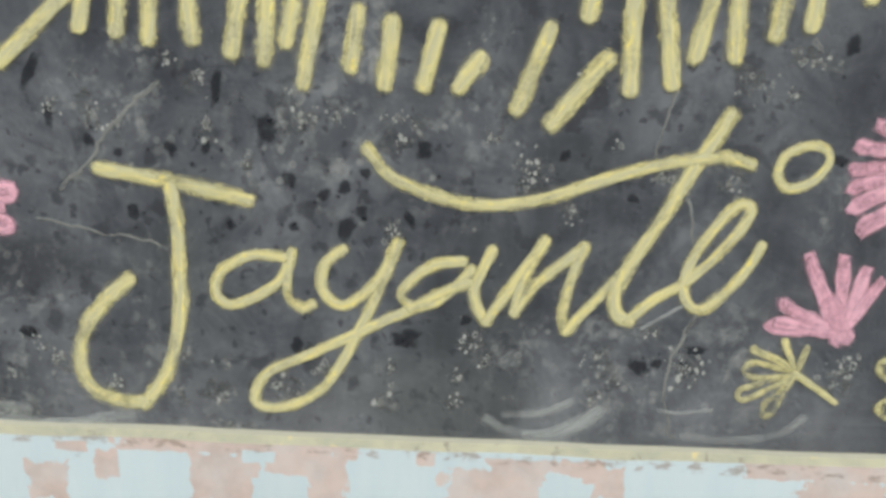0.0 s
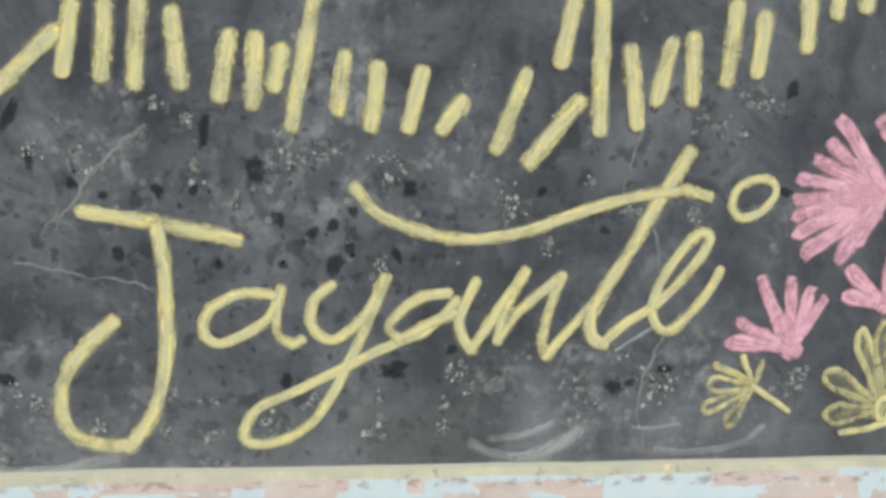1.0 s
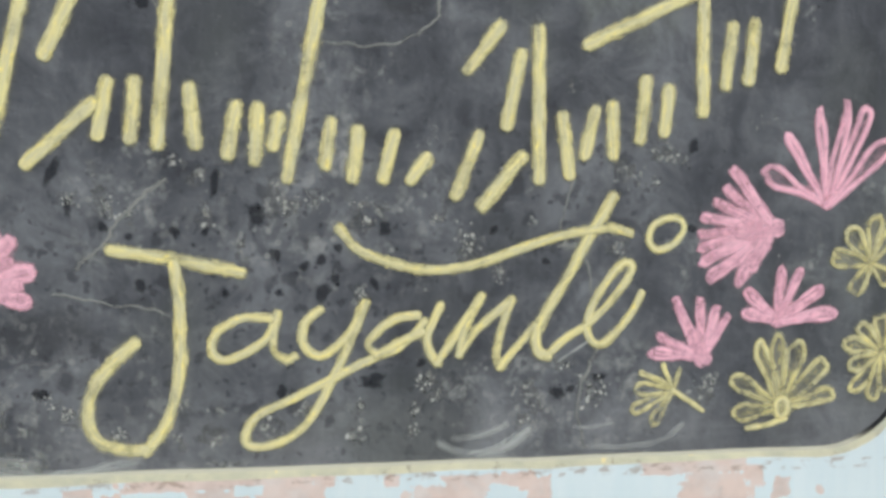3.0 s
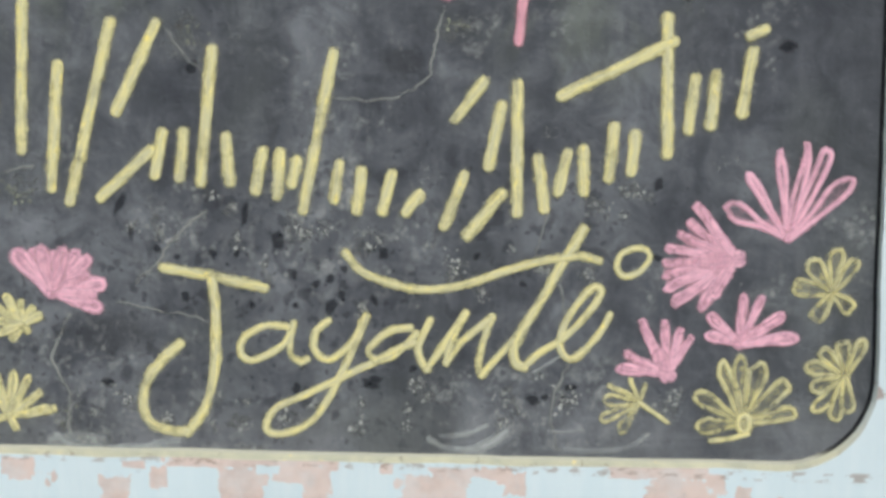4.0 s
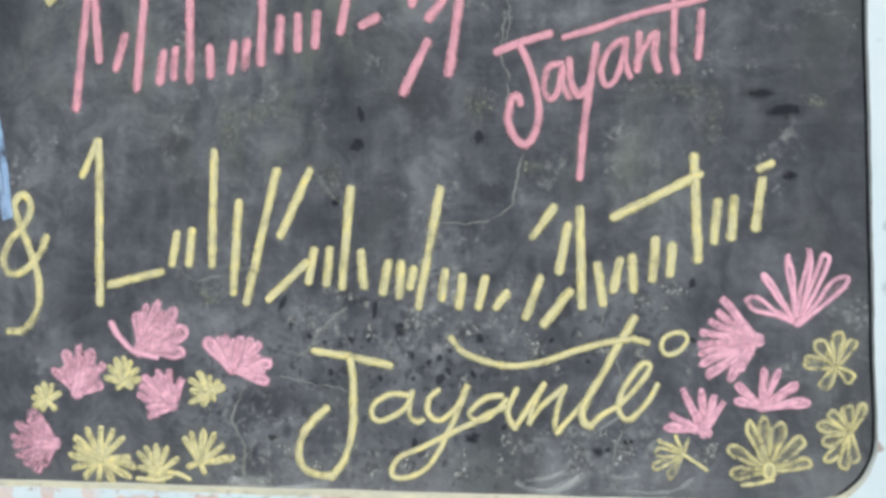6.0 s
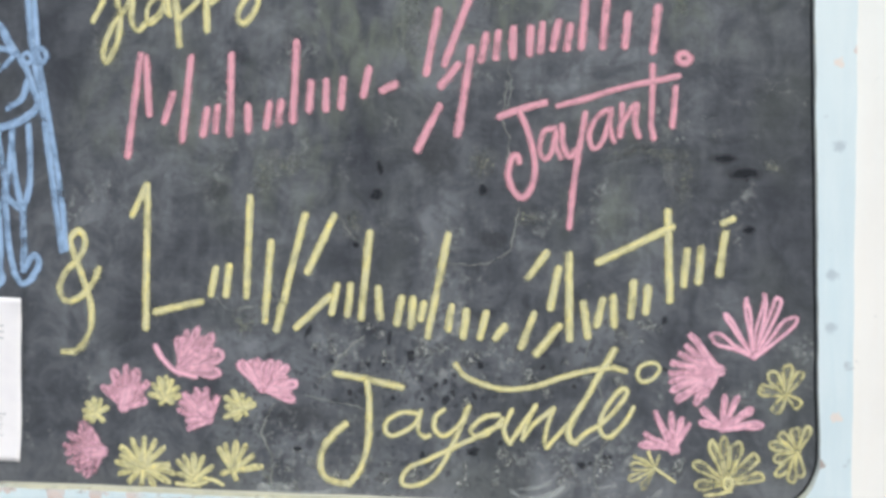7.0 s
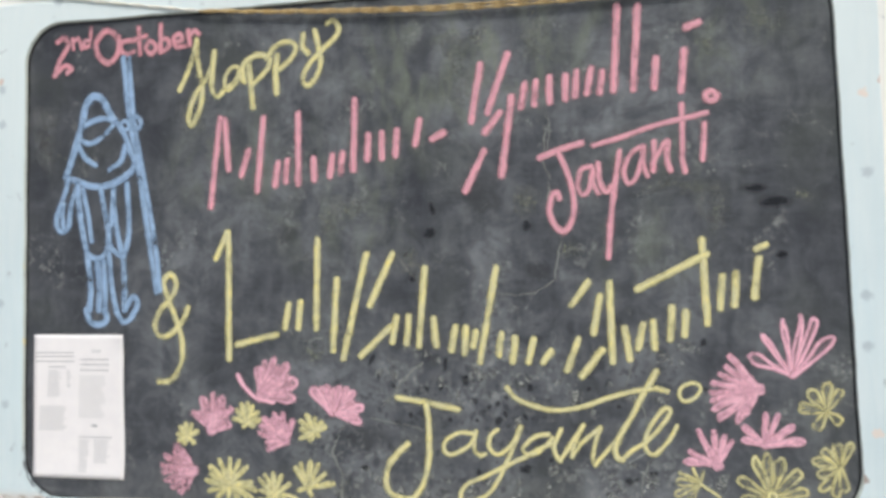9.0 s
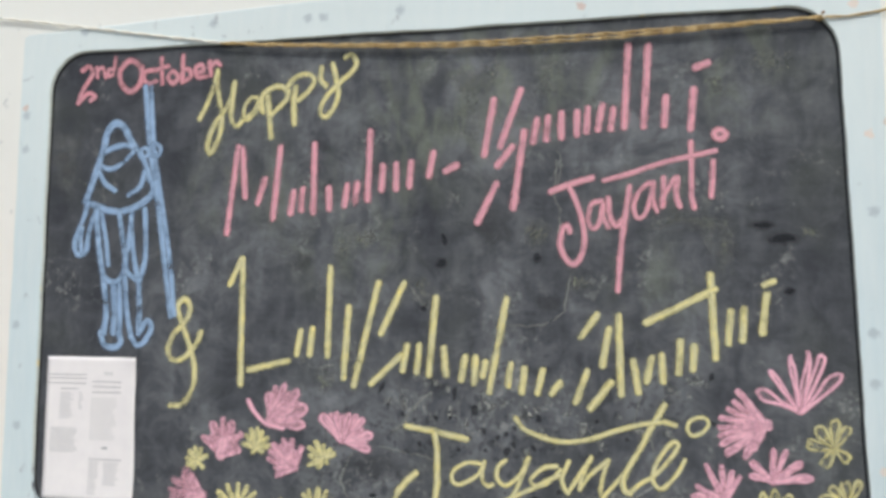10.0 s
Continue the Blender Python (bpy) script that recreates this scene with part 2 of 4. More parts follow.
def chalk_stick(name, body, pale, heavy, hold=0.0):
    """Chalk rubbed on rough paint: dense along the middle of a stroke, broken by the paint's grain at its edges."""
    m = material(name, 0.95)
    n = Nodes(m)
    cover = n.add("ShaderNodeAttribute")
    cover.attribute_name = "cover"
    along, across = n.add("ShaderNodeAttribute"), n.add("ShaderNodeAttribute")
    along.attribute_name, across.attribute_name = "along", "across"
    lane = n.add("ShaderNodeCombineXYZ")
    n.link(along.outputs["Fac"], lane.inputs[0])
    n.link(across.outputs["Fac"], lane.inputs[1])
    drag = n.add("ShaderNodeMapping")
    drag.inputs["Scale"].default_value = (30, 1.2, 1)
    n.link(lane.outputs[0], drag.inputs["Vector"])
    streak = n.noise(1.0, 5, 0.6, 0.2, drag.outputs["Vector"])
    grain = n.noise(420, 3, 0.6)
    coarse = n.noise(75, 5, 0.62, 0.3)
    c = n.mix(n.span(streak, 0.36, 0.66), pale, body)
    crumbs = n.span(n.sum("ADD", n.noise(85, 5, 0.68, 0.3), n.sum("MULTIPLY", n.sum("SUBTRACT", streak, 0.5), 0.5)), 0.58, 0.72)
    c = n.mix(n.sum("MULTIPLY", n.sum("MULTIPLY", crumbs, n.span(cover.outputs["Fac"], 0.25, 0.55)), 0.9), c, heavy)
    n.colour(c)
    load = n.sum("ADD", cover.outputs["Fac"], n.sum("MULTIPLY", n.sum("SUBTRACT", grain, 0.5), 0.45))
    load = n.sum("ADD", load, n.sum("MULTIPLY", n.sum("SUBTRACT", coarse, 0.5), 0.74))
    load = n.sum("ADD", load, n.sum("MULTIPLY", n.sum("SUBTRACT", streak, 0.5), 0.4))
    alpha = n.span(load, -0.06 - hold, 0.64 - hold, 0.0, 0.97)
    n.link(alpha, n.bsdf.inputs["Alpha"])
    n.bump(n.noise(260, 4, 0.7), 0.4, 0.0006)
    return m


def dust_film(name, tone, low, high, most):
    m = material(name, 0.95)
    n = Nodes(m)
    cover = n.add("ShaderNodeAttribute")
    cover.attribute_name = "cover"
    n.colour(n.mix(n.noise(60), tone, tuple(v * 0.7 for v in tone)))
    along, across = n.add("ShaderNodeAttribute"), n.add("ShaderNodeAttribute")
    along.attribute_name, across.attribute_name = "along", "across"
    lane = n.add("ShaderNodeCombineXYZ")
    n.link(n.sum("MULTIPLY", along.outputs["Fac"], 24.0), lane.inputs[0])
    n.link(n.sum("MULTIPLY", across.outputs["Fac"], 1.6), lane.inputs[1])
    load = n.sum("ADD", cover.outputs["Fac"], n.sum("MULTIPLY", n.sum("SUBTRACT", n.noise(1.0, 6, 0.65, 0.3, lane.outputs[0]), 0.5), 1.7))
    n.link(n.span(load, low, high, 0.0, most), n.bsdf.inputs["Alpha"])
    return m


def spot_film(name, tone, grain, most, ragged=0.9):
    """A thin broken film on the board, as thick as its cover says."""
    m = material(name, 0.9)
    n = Nodes(m)
    cover = n.add("ShaderNodeAttribute")
    cover.attribute_name = "cover"
    n.colour(n.mix(n.noise(140, 4, 0.6), tone, tuple(v * 0.75 for v in tone)))
    load = n.sum("ADD", cover.outputs["Fac"], n.sum("MULTIPLY", n.sum("SUBTRACT", n.noise(grain, 5, 0.65, 0.3), 0.5), ragged))
    n.link(n.span(n.sum("MULTIPLY", load, n.span(cover.outputs["Fac"], 0.0, 0.15)), 0.2, 0.8, 0.0, most), n.bsdf.inputs["Alpha"])
    return m


def plain_grainy(name, a, b, scale, rough=0.9, bump=0.3):
    m = material(name, rough)
    n = Nodes(m)
    n.colour(n.mix(n.span(n.noise(scale, 7, 0.62), 0.32, 0.72), a, b))
    n.bump(n.noise(scale * 3, 5), bump, 0.001)
    return m


CHIPS = ((-0.733, 1.737, 0), (-0.734, 1.813, 0), (-0.081, 1.986, 0), (-0.048, 1.986, 0), (0.114, 1.988, 0), (-0.292, 1.990, 0), (-0.599, 1.994, 0),
         (0.958, 1.700, 1), (0.960, 1.564, 0), (0.951, 1.354, 0), (0.950, 1.268, 0), (-0.720, 1.142, 0), (-0.735, 1.354, 0), (0.959, 0.955, 1),
         (0.961, 1.123, 1), (0.934, 1.045, 2), (0.942, 1.936, 1))
PEELED = ((-0.038, 0.935, 0.019, 0.010), (0.076, 0.908, 0.017, 0.018), (0.127, 0.928, 0.010, 0.013), (0.097, 0.941, 0.013, 0.004), (0.236, 0.946, 0.099, 0.006),
          (0.226, 0.918, 0.030, 0.022), (0.290, 0.935, 0.035, 0.010), (0.311, 0.913, 0.017, 0.020), (0.390, 0.944, 0.008, 0.006), (0.447, 0.923, 0.039, 0.016),
          (0.465, 0.938, 0.026, 0.009), (0.517, 0.939, 0.018, 0.010), (0.536, 0.931, 0.011, 0.013), (0.699, 0.949, 0.056, 0.008), (0.724, 0.925, 0.040, 0.019),
          (0.763, 0.940, 0.009, 0.008), (0.795, 0.925, 0.010, 0.012), (-0.152, 0.910, 0.036, 0.030), (-0.035, 0.929, 0.013, 0.010))
KEPT = ((0.265, 0.910, 0.017, 0.010), (0.254, 0.939, 0.013, 0.005), (0.502, 0.921, 0.016, 0.014))
yellow_chalk = chalk_stick("yellow_chalk", (0.76, 0.69, 0.325), (0.60, 0.575, 0.36), (0.96, 0.81, 0.24))
pink_chalk = chalk_stick("pink_chalk", (0.85, 0.49, 0.585), (0.76, 0.44, 0.53), (0.88, 0.46, 0.56))
salmon_chalk = chalk_stick("salmon_pink_chalk", (0.76, 0.38, 0.44), (0.62, 0.34, 0.39), (0.84, 0.38, 0.45))
rose_chalk = chalk_stick("rose_chalk", (0.70, 0.31, 0.36), (0.58, 0.31, 0.35), (0.76, 0.27, 0.32), -0.08)
blue_chalk = chalk_stick("blue_chalk", (0.34, 0.475, 0.68), (0.27, 0.39, 0.56), (0.46, 0.585, 0.75), -0.12)
board_mat = board_paint()
frame_mat = wall_paint("pale_blue_limewash", (0.63, 0.735, 0.77), (0.70, 0.565, 0.505), 0.952, 20, CHIPS, PEELED, KEPT)
wall_mat = wall_paint("cream_limewash", (0.86, 0.83, 0.78), (0.76, 0.62, 0.54), 0.3, 17)
rim_mat = rim_paint()
reveal_mat = reveal_paint()
crack_mat = dust_film("dusty_crack_filling", (0.34, 0.35, 0.33), 0.1, 0.9, 0.8)
smear_mat = dust_film("wiped_chalk_dust", (0.62, 0.65, 0.63), 0.0, 1.15, 0.62)
bare_mat = spot_film("bare_dark_paint", (0.028, 0.031, 0.039), 150, 0.62, 1.7)
haze_mat = spot_film("dusty_patch", (0.25, 0.26, 0.26), 170, 0.62, 2.2)
speck_mat = spot_film("pale_chalk_specks", (0.47, 0.48, 0.45), 500, 0.95)
old_speck_mat = spot_film("greenish_chalk_specks", (0.38, 0.40, 0.29), 500, 0.85)
paper_mat = plain_grainy("printed_paper", (0.87, 0.84, 0.84), (0.83, 0.80, 0.81), 30, 0.8, 0.1)
ink_mat = plain_grainy("faded_grey_print", (0.40, 0.40, 0.42), (0.50, 0.50, 0.51), 90, 0.8, 0.0)
shade_mat = plain_grainy("pale_grey_print", (0.57, 0.57, 0.58), (0.64, 0.63, 0.64), 90, 0.8, 0.0)
faint_mat = plain_grainy("faint_grey_print", (0.70, 0.69, 0.69), (0.75, 0.73, 0.74), 90, 0.8, 0.0)
twine_mat = plain_grainy("golden_jute_twine", (0.42, 0.28, 0.11), (0.58, 0.46, 0.26), 160, 0.9, 0.6)
cord_mat = plain_grainy("pale_cotton_cord", (0.90, 0.88, 0.80), (0.82, 0.80, 0.72), 160, 0.9, 0.6)
metal_mat = plain_grainy("rusty_nail_steel", (0.30, 0.17, 0.09), (0.14, 0.09, 0.06), 300, 0.6, 0.5)
ground_mat = plain_grainy("grey_cement_paving", (0.34, 0.33, 0.31), (0.25, 0.24, 0.23), 8, 0.9, 0.4)


# ---- mesh helpers ----
def finish(name, bm, mat, smooth=False):
    mesh = bpy.data.meshes.new(name)
    bmesh.ops.recalc_face_normals(bm, faces=bm.faces)
    bm.to_mesh(mesh)
    bm.free()
    mesh.materials.append(mat)
    for p in mesh.polygons:
        p.use_smooth = smooth
    return mesh


def part(name, bm, mat, parent, label="", smooth=False):
    ob = new(name, finish(name, bm, mat, smooth))
    ob.parent = parent
    return tagged(ob, label)


def outline(x0, x1, z0, z1, radius, y, wobble=0.0, slope=0.0, lean=0.0, rise=0.0):
    """A rounded rectangle, counted alike at any size, so that two of them can be bridged."""
    pts = []
    foot = radius * 1.18
    corners = [(x1 - foot, z0 + foot, -90, foot), (x1 - radius, z1 - radius, 0, radius), (x0 + radius, z1 - radius, 90, radius), (x0 + radius, z0 + radius, 180, radius)]
    for i, (cx, cz, a, r) in enumerate(corners):
        for k in range(13):
            th = radians(a + k * 7.5)
            pts.append((cx + r * math.cos(th), cz + r * math.sin(th)))
        nx, nz, na, nr = corners[(i + 1) % 4]
        ex, ez = nx + nr * math.cos(radians(na)), nz + nr * math.sin(radians(na))
        sx, sz = pts[-1]
        for k in range(1, 60):
            pts.append((sx + (ex - sx) * k / 60, sz + (ez - sz) * k / 60))
    rows = []
    for x, z in pts:
        # the right side leans out towards its foot, the top climbs to the left
        u, v = (x - x0) / (x1 - x0), (z - z0) / (z1 - z0)
        x, z = x + lean * u * (1 - v), z + rise * v * (1 - u)
        p = Vector((x * 9, 3.1, z * 9))
        fine = Vector((x * 95, 1.7, z * 95))
        rows.append((x + wobble * (noise.noise(p) + 0.4 * noise.noise(fine)), y,
                     z + slope * x * (1 if z < 1.4 else 0) + wobble * (noise.noise(p + Vector((5, 5, 5))) + 0.4 * noise.noise(fine + Vector((9, 2, 4))))))
    return rows


def bridge(bm, a, b):
    va, vb = [bm.verts.new(p) for p in a], [bm.verts.new(p) for p in b]
    for i in range(len(va)):
        j = (i + 1) % len(va)
        bm.faces.new((va[i], va[j], vb[j], vb[i]))


def slab(bm, x0, x1, y0, y1, z0, z1):
    bmesh.ops.create_cube(bm, size=1, matrix=Matrix.LocRotScale(((x0 + x1) / 2, (y0 + y1) / 2, (z0 + z1) / 2), None, (x1 - x0, y1 - y0, z1 - z0)))


# ---- wall, painted surround and ground ----
LEFT, RIGHT, LOW, HIGH = -0.673, 0.912, 0.958, 1.935
RECESS = 0.008
edge = outline(LEFT, RIGHT, LOW, HIGH, 0.085, 0.0, 0.0016, 0.006, 0.023, 0.011)
lip = outline(LEFT - 0.002, RIGHT + 0.002, LOW - 0.002, HIGH + 0.002, 0.086, -RECESS * 0.55, 0.0016, 0.006, 0.023, 0.011)
mouth = outline(LEFT - 0.005, RIGHT + 0.004, LOW - 0.0082, HIGH + 0.005, 0.088, -RECESS, 0.0028, 0.006, 0.023, 0.011)
band = outline(-0.750, 0.986, 0.62, 2.062, 0.012, -RECESS, 0.002, 0, 0, -0.068)
band_back = outline(-0.752, 0.988, 0.618, 2.065, 0.012, -RECESS + 0.004, 0.002, 0, 0, -0.068)
far = outline(-6.0, 6.0, 0.0, 3.4, 0.01, -RECESS + 0.004)

bm = bmesh.new()
bridge(bm, band_back, far)
bridge(bm, far, outline(-6.0, 6.0, 0.0, 3.4, 0.01, 0.02))
slab(bm, -6, 6, 0.02, 0.25, 0.0, 3.4)
wall = new("wall_north", finish("wall_north", bm, wall_mat))
tagged(wall, "cream limewashed plaster wall with small paint chips", "wall", kind="structure")
bm = bmesh.new()
bridge(bm, mouth, band)
bridge(bm, band, band_back)
surround = new("wall_painted_band", finish("wall_painted_band", bm, frame_mat))
tagged(surround, "pale blue painted band with peeling paint showing pink", "wall", kind="structure")
bm = bmesh.new()
bmesh.ops.create_grid(bm, x_segments=60, y_segments=60, size=300)
ground = new("ground", finish("ground", bm, ground_mat))
tagged(ground, "grey cement ground below the wall", "ground", kind="structure")

# ---- blackboard ----
bm = bmesh.new()
bm.faces.new([bm.verts.new(p) for p in edge])
board = new("blackboard", finish("blackboard", bm, board_mat))
tagged(board, "worn blackboard with rounded corners recessed in the wall", "blackboard")
bm = bmesh.new()
bridge(bm, edge, lip)
part("reveal", bm, reveal_mat, board, "black painted inner edge")
bm = bmesh.new()
bridge(bm, lip, mouth)
part("rim", bm, rim_mat, board, "cream chalk-dusted plaster rim")

# ---- chalk ----
layer = [0]


def glide(pts, step=0.003):
    """A smooth line through the given places of the board."""
    p = [Vector(q) for q in pts]
    if len(p) == 2:
        p.insert(1, (p[0] + p[1]) / 2)
    closed = (p[0] - p[-1]).length < 0.004 and len(p) > 4
    ring = [p[-2] if closed else p[0] * 2 - p[1]] + p + [p[1] if closed else p[-1] * 2 - p[-2]]
    line = []
    for a, b, c, d in zip(ring, ring[1:], ring[2:], ring[3:]):
        n = max(2, int((c - b).length / step))
        for k in range(n):
            t = k / n
            line.append(0.5 * (2 * b + (c - a) * t + (2 * a - 5 * b + 4 * c - d) * t * t + (3 * b - a - 3 * c + d) * t ** 3))
    line.append(p[-1])
    return line


ACROSS = ((-1.0, -0.05), (-0.68, 0.6), (0.0, 0.64), (0.68, 0.6), (1.0, -0.05))


def ribbon(bm, cover, pts, width, ox, oz, sway=1.0, dense=1.0, heart=None):
    """One rubbed stroke, with blunt rounded ends, an uneven width and a low crown."""
    line = glide(pts)
    first, last = (line[0] - line[1]).normalized(), (line[-1] - line[-2]).normalized()
    h = width / 2
    reach = max((q - heart).length for q in line) if heart else 1.0
    line = [line[0] + first * h * k for k in (0.95, 0.75, 0.4)] + line + [line[-1] + last * h * k for k in (0.4, 0.75, 0.95)]
    layer[0] += 1
    lift = 0.0005 + 0.000004 * (layer[0] % 300)
    run_layer, side_layer = bm.verts.layers.float["along"], bm.verts.layers.float["across"]
    rows, last_i, run = [], len(line) - 1, 0.0
    for i, q in enumerate(line):
        along = (line[min(i + 1, last_i)] - line[max(i - 1, 0)]).normalized()
        side = Vector((along.y, -along.x))
        run += (q - line[max(i - 1, 0)]).length
        end = {0: 0.35, 1: 0.68, 2: 0.92}.get(min(i, last_i - i), 1.0)
        fade = {0: 0.2, 1: 0.7}.get(min(i, last_i - i), 1.0)
        load = 0.34 * noise.noise(Vector((q.x * 22, layer[0] * 3.3, q.y * 22))) + 0.14 * noise.noise(Vector((q.x * 70, layer[0] * 1.7, q.y * 70)))
        if heart:
            fade *= 1.25 - 0.45 * min(1.0, (q - heart).length / reach)
        row = []
        for u, c in ACROSS:
            w = h * end * (1 + sway * (0.16 * noise.noise(Vector((q.x * 75, u * 2 + layer[0], q.y * 75))) + 0.09 * noise.noise(Vector((q.x * 210, u * 3 + layer[0], q.y * 210)))))
            s = q + side * (u * w)
            v = bm.verts.new((s.x - ox, -lift - 0.0005 * c, s.y - oz))
            v[cover] = (c + load) * fade * dense
            v[run_layer], v[side_layer] = run + layer[0] * 0.37, u * h / 0.006 + layer[0] * 5.1
            row.append(v)
        rows.append(row)
    for a, b in zip(rows, rows[1:]):
        for k in range(4):
            bm.faces.new((a[k], a[k + 1], b[k + 1], b[k]))


def strokes_mesh(name, mat, width, ox, oz, strokes, sway=1.0, dense=1.0, haze=False, heart=None):
    bm = bmesh.new()
    for key in ("cover", "along", "across"):
        bm.verts.layers.float.new(key)
    cover = bm.verts.layers.float["cover"]
    for s in strokes:
        if haze:
            ribbon(bm, cover, s, width * 1.32, ox, oz, sway, 0.34 * dense, heart)
        ribbon(bm, cover, s, width, ox, oz, sway, dense, heart)
    return finish(name, bm, mat, True)


def drawing(name, x, z, label, category, group=""):
    """An empty on the board's face that holds the strokes of one word or figure."""
    ob = new(name)
    ob.empty_display_size = 0.02
    ob.location = (x, 0, z)
    return tagged(ob, label, category, group)


def chalk(parent, name, mat, width, *strokes, dense=1.0, heart=None):
    ob = new(name, strokes_mesh(name, mat, width, parent.location.x, parent.location.z, strokes, 1.0, dense, True, heart))
    ob.parent = parent
    return ob


def flower(mat, width, x, z, label, petals, *more, load=1.0):
    """A flower drawn petal by petal, each a loop out from its heart and back."""
    ob = drawing("chalk_flower", x, z, label, "chalk drawing", "chalk flowers")
    heart = Vector((x, z))
    thin = width < 0.0074
    hollow = mat is pink_chalk and width < 0.0085
    rng = random.Random(round(x * 1000) * 31 + round(z * 1000))
    if mat is pink_chalk and x < 0.1:
        # shorter petals drawn in between
        turned = sorted(petals, key=lambda p: math.atan2(p[0] - x, p[1] - z))
        for a, b in zip(turned, turned[1:]):
            out_a, out_b = Vector(a[:2]) - heart, Vector(b[:2]) - heart
            if radians(16) < out_a.angle(out_b) < radians(48):
                mid = heart + (out_a.normalized() + out_b.normalized()).normalized() * (out_a.length + out_b.length) * 0.5 * rng.uniform(0.78, 0.92)
                petals = petals + [(mid.x, mid.y, min(a[2], b[2]) * 0.8)]
    for tx, tz, wide in petals:
        tip = Vector((tx, tz))
        along = tip - heart
        side = Vector((along.y, -along.x)).normalized() * max(0.0012, wide * (1.4 if thin else 1.15 if mat is yellow_chalk else 1.32) - width) * 0.5
        shake = along.length * 0.03
        for turn in range(1 if thin or hollow else 2):
            near, far = side * (1 - 0.45 * turn) * rng.uniform(0.8, 1.1), side * (1 - 0.45 * turn) * rng.uniform(0.8, 1.1)
            loop = [heart + near * 0.05, heart + along * 0.4 + near * 0.62, heart + along * 0.75 + near, heart + along * 0.92 + near * 0.72,
                    tip - along.normalized() * width * (0.3 + 1.2 * turn * rng.random()),
                    heart + along * 0.92 - far * 0.72, heart + along * 0.75 - far, heart + along * 0.4 - far * 0.62, heart - far * 0.05]
            loop = [tuple(q + Vector((rng.uniform(-shake, shake), rng.uniform(-shake, shake)))) for q in loop]
            chalk(ob, "petal" if not turn else "petal_shading", mat, width * (0.92 - 0.2 * turn), loop, dense=(0.56 if thin else 0.9) * (1 - 0.3 * turn) * load, heart=None if thin else heart)
        if width > 0.0066:
            rubbed = new("petal_fill", strokes_mesh("petal_fill", mat, max(wide, width), x, z, [[tuple(heart), tuple(heart + along * 0.5), tuple(tip - along * 0.2)]], 1.0, (0.2 if thin or hollow else 0.74 if wide < 2 * width else 0.5) * load, False, heart))
            rubbed.parent = ob
    if width > 0.0088:
        middle = sum((Vector(p[:2]) for p in petals), Vector((0, 0))) / len(petals) - heart
        blot = new("heart", strokes_mesh("heart", mat, max(middle.length * 0.5, width * 1.3), x, z, [[tuple(heart), tuple(heart + middle * 0.5)]], 2.0, 0.62))
        blot.parent = ob
    for s in more:
        chalk(ob, "stroke", mat, width, s)
    return ob


def crack(width, line):
    layer[0] = 0
    ob = new("crack", strokes_mesh("crack", crack_mat, width, 0, 0, [jagged(line)], 2.5))
    ob.location.y = 0.0003
    ob.parent = board
    tagged(ob, "fine dusty crack in the paint")


def smear(width, line):
    ob = new("chalk_smear", strokes_mesh("chalk_smear", smear_mat, width, 0, 0, [line], 2.0))
    ob.parent = board
    tagged(ob, "wiped white chalk smear")


def jagged(line):
    rows = []
    for q in glide(line, 0.003):
        slow, quick = Vector((q.x * 70, 0, q.y * 70)), Vector((q.x * 240, 3, q.y * 240))
        rows.append((q.x + 0.004 * noise.noise(slow) + 0.0022 * noise.noise(quick), q.y + 0.003 * noise.noise(slow + Vector((0, 8, 0))) + 0.0018 * noise.noise(quick + Vector((0, 6, 0)))))
    return rows


jayanti = drawing("chalk_word", 0.176, 1.061, "large slanted yellow chalk word Jayanti on the blackboard", "chalk writing")
chalk(jayanti, "capital_j", yellow_chalk, 0.0125, [(0.132, 1.168), (0.188, 1.160), (0.247, 1.148)])
chalk(jayanti, "stem", yellow_chalk, 0.0122, [(0.187, 1.155), (0.191, 1.124), (0.192, 1.082), (0.188, 1.040), (0.178, 1.005), (0.159, 0.978)])
chalk(jayanti, "hook", yellow_chalk, 0.013, [(0.150, 1.081), (0.129, 1.062), (0.111, 1.034), (0.108, 1.005), (0.119, 0.986), (0.144, 0.979), (0.158, 0.979)])
chalk(jayanti, "letter_a", yellow_chalk, 0.0088, [(0.280, 1.103), (0.252, 1.105), (0.226, 1.092), (0.220, 1.074), (0.231, 1.064), (0.251, 1.071), (0.272, 1.086), (0.281, 1.108)], [(0.281, 1.108), (0.277, 1.086), (0.279, 1.070), (0.290, 1.063), (0.297, 1.067)])
chalk(jayanti, "letter_y", yellow_chalk, 0.0095, [(0.321, 1.112), (0.307, 1.099), (0.305, 1.080), (0.316, 1.068), (0.329, 1.070), (0.350, 1.090), (0.364, 1.118)], [(0.364, 1.118), (0.350, 1.080), (0.334, 1.047), (0.321, 1.020), (0.302, 0.994), (0.276, 0.981), (0.255, 0.980), (0.250, 0.990), (0.261, 1.009), (0.292, 1.024), (0.329, 1.043), (0.371, 1.064), (0.392, 1.072)])
chalk(jayanti, "letter_a", yellow_chalk, 0.0095, [(0.414, 1.106), (0.392, 1.102), (0.373, 1.087), (0.367, 1.077), (0.376, 1.069), (0.392, 1.072), (0.408, 1.084), (0.421, 1.099)], [(0.437, 1.115), (0.430, 1.100), (0.424, 1.084), (0.427, 1.070), (0.434, 1.059)], [(0.376, 1.067), (0.397, 1.079), (0.419, 1.089)])
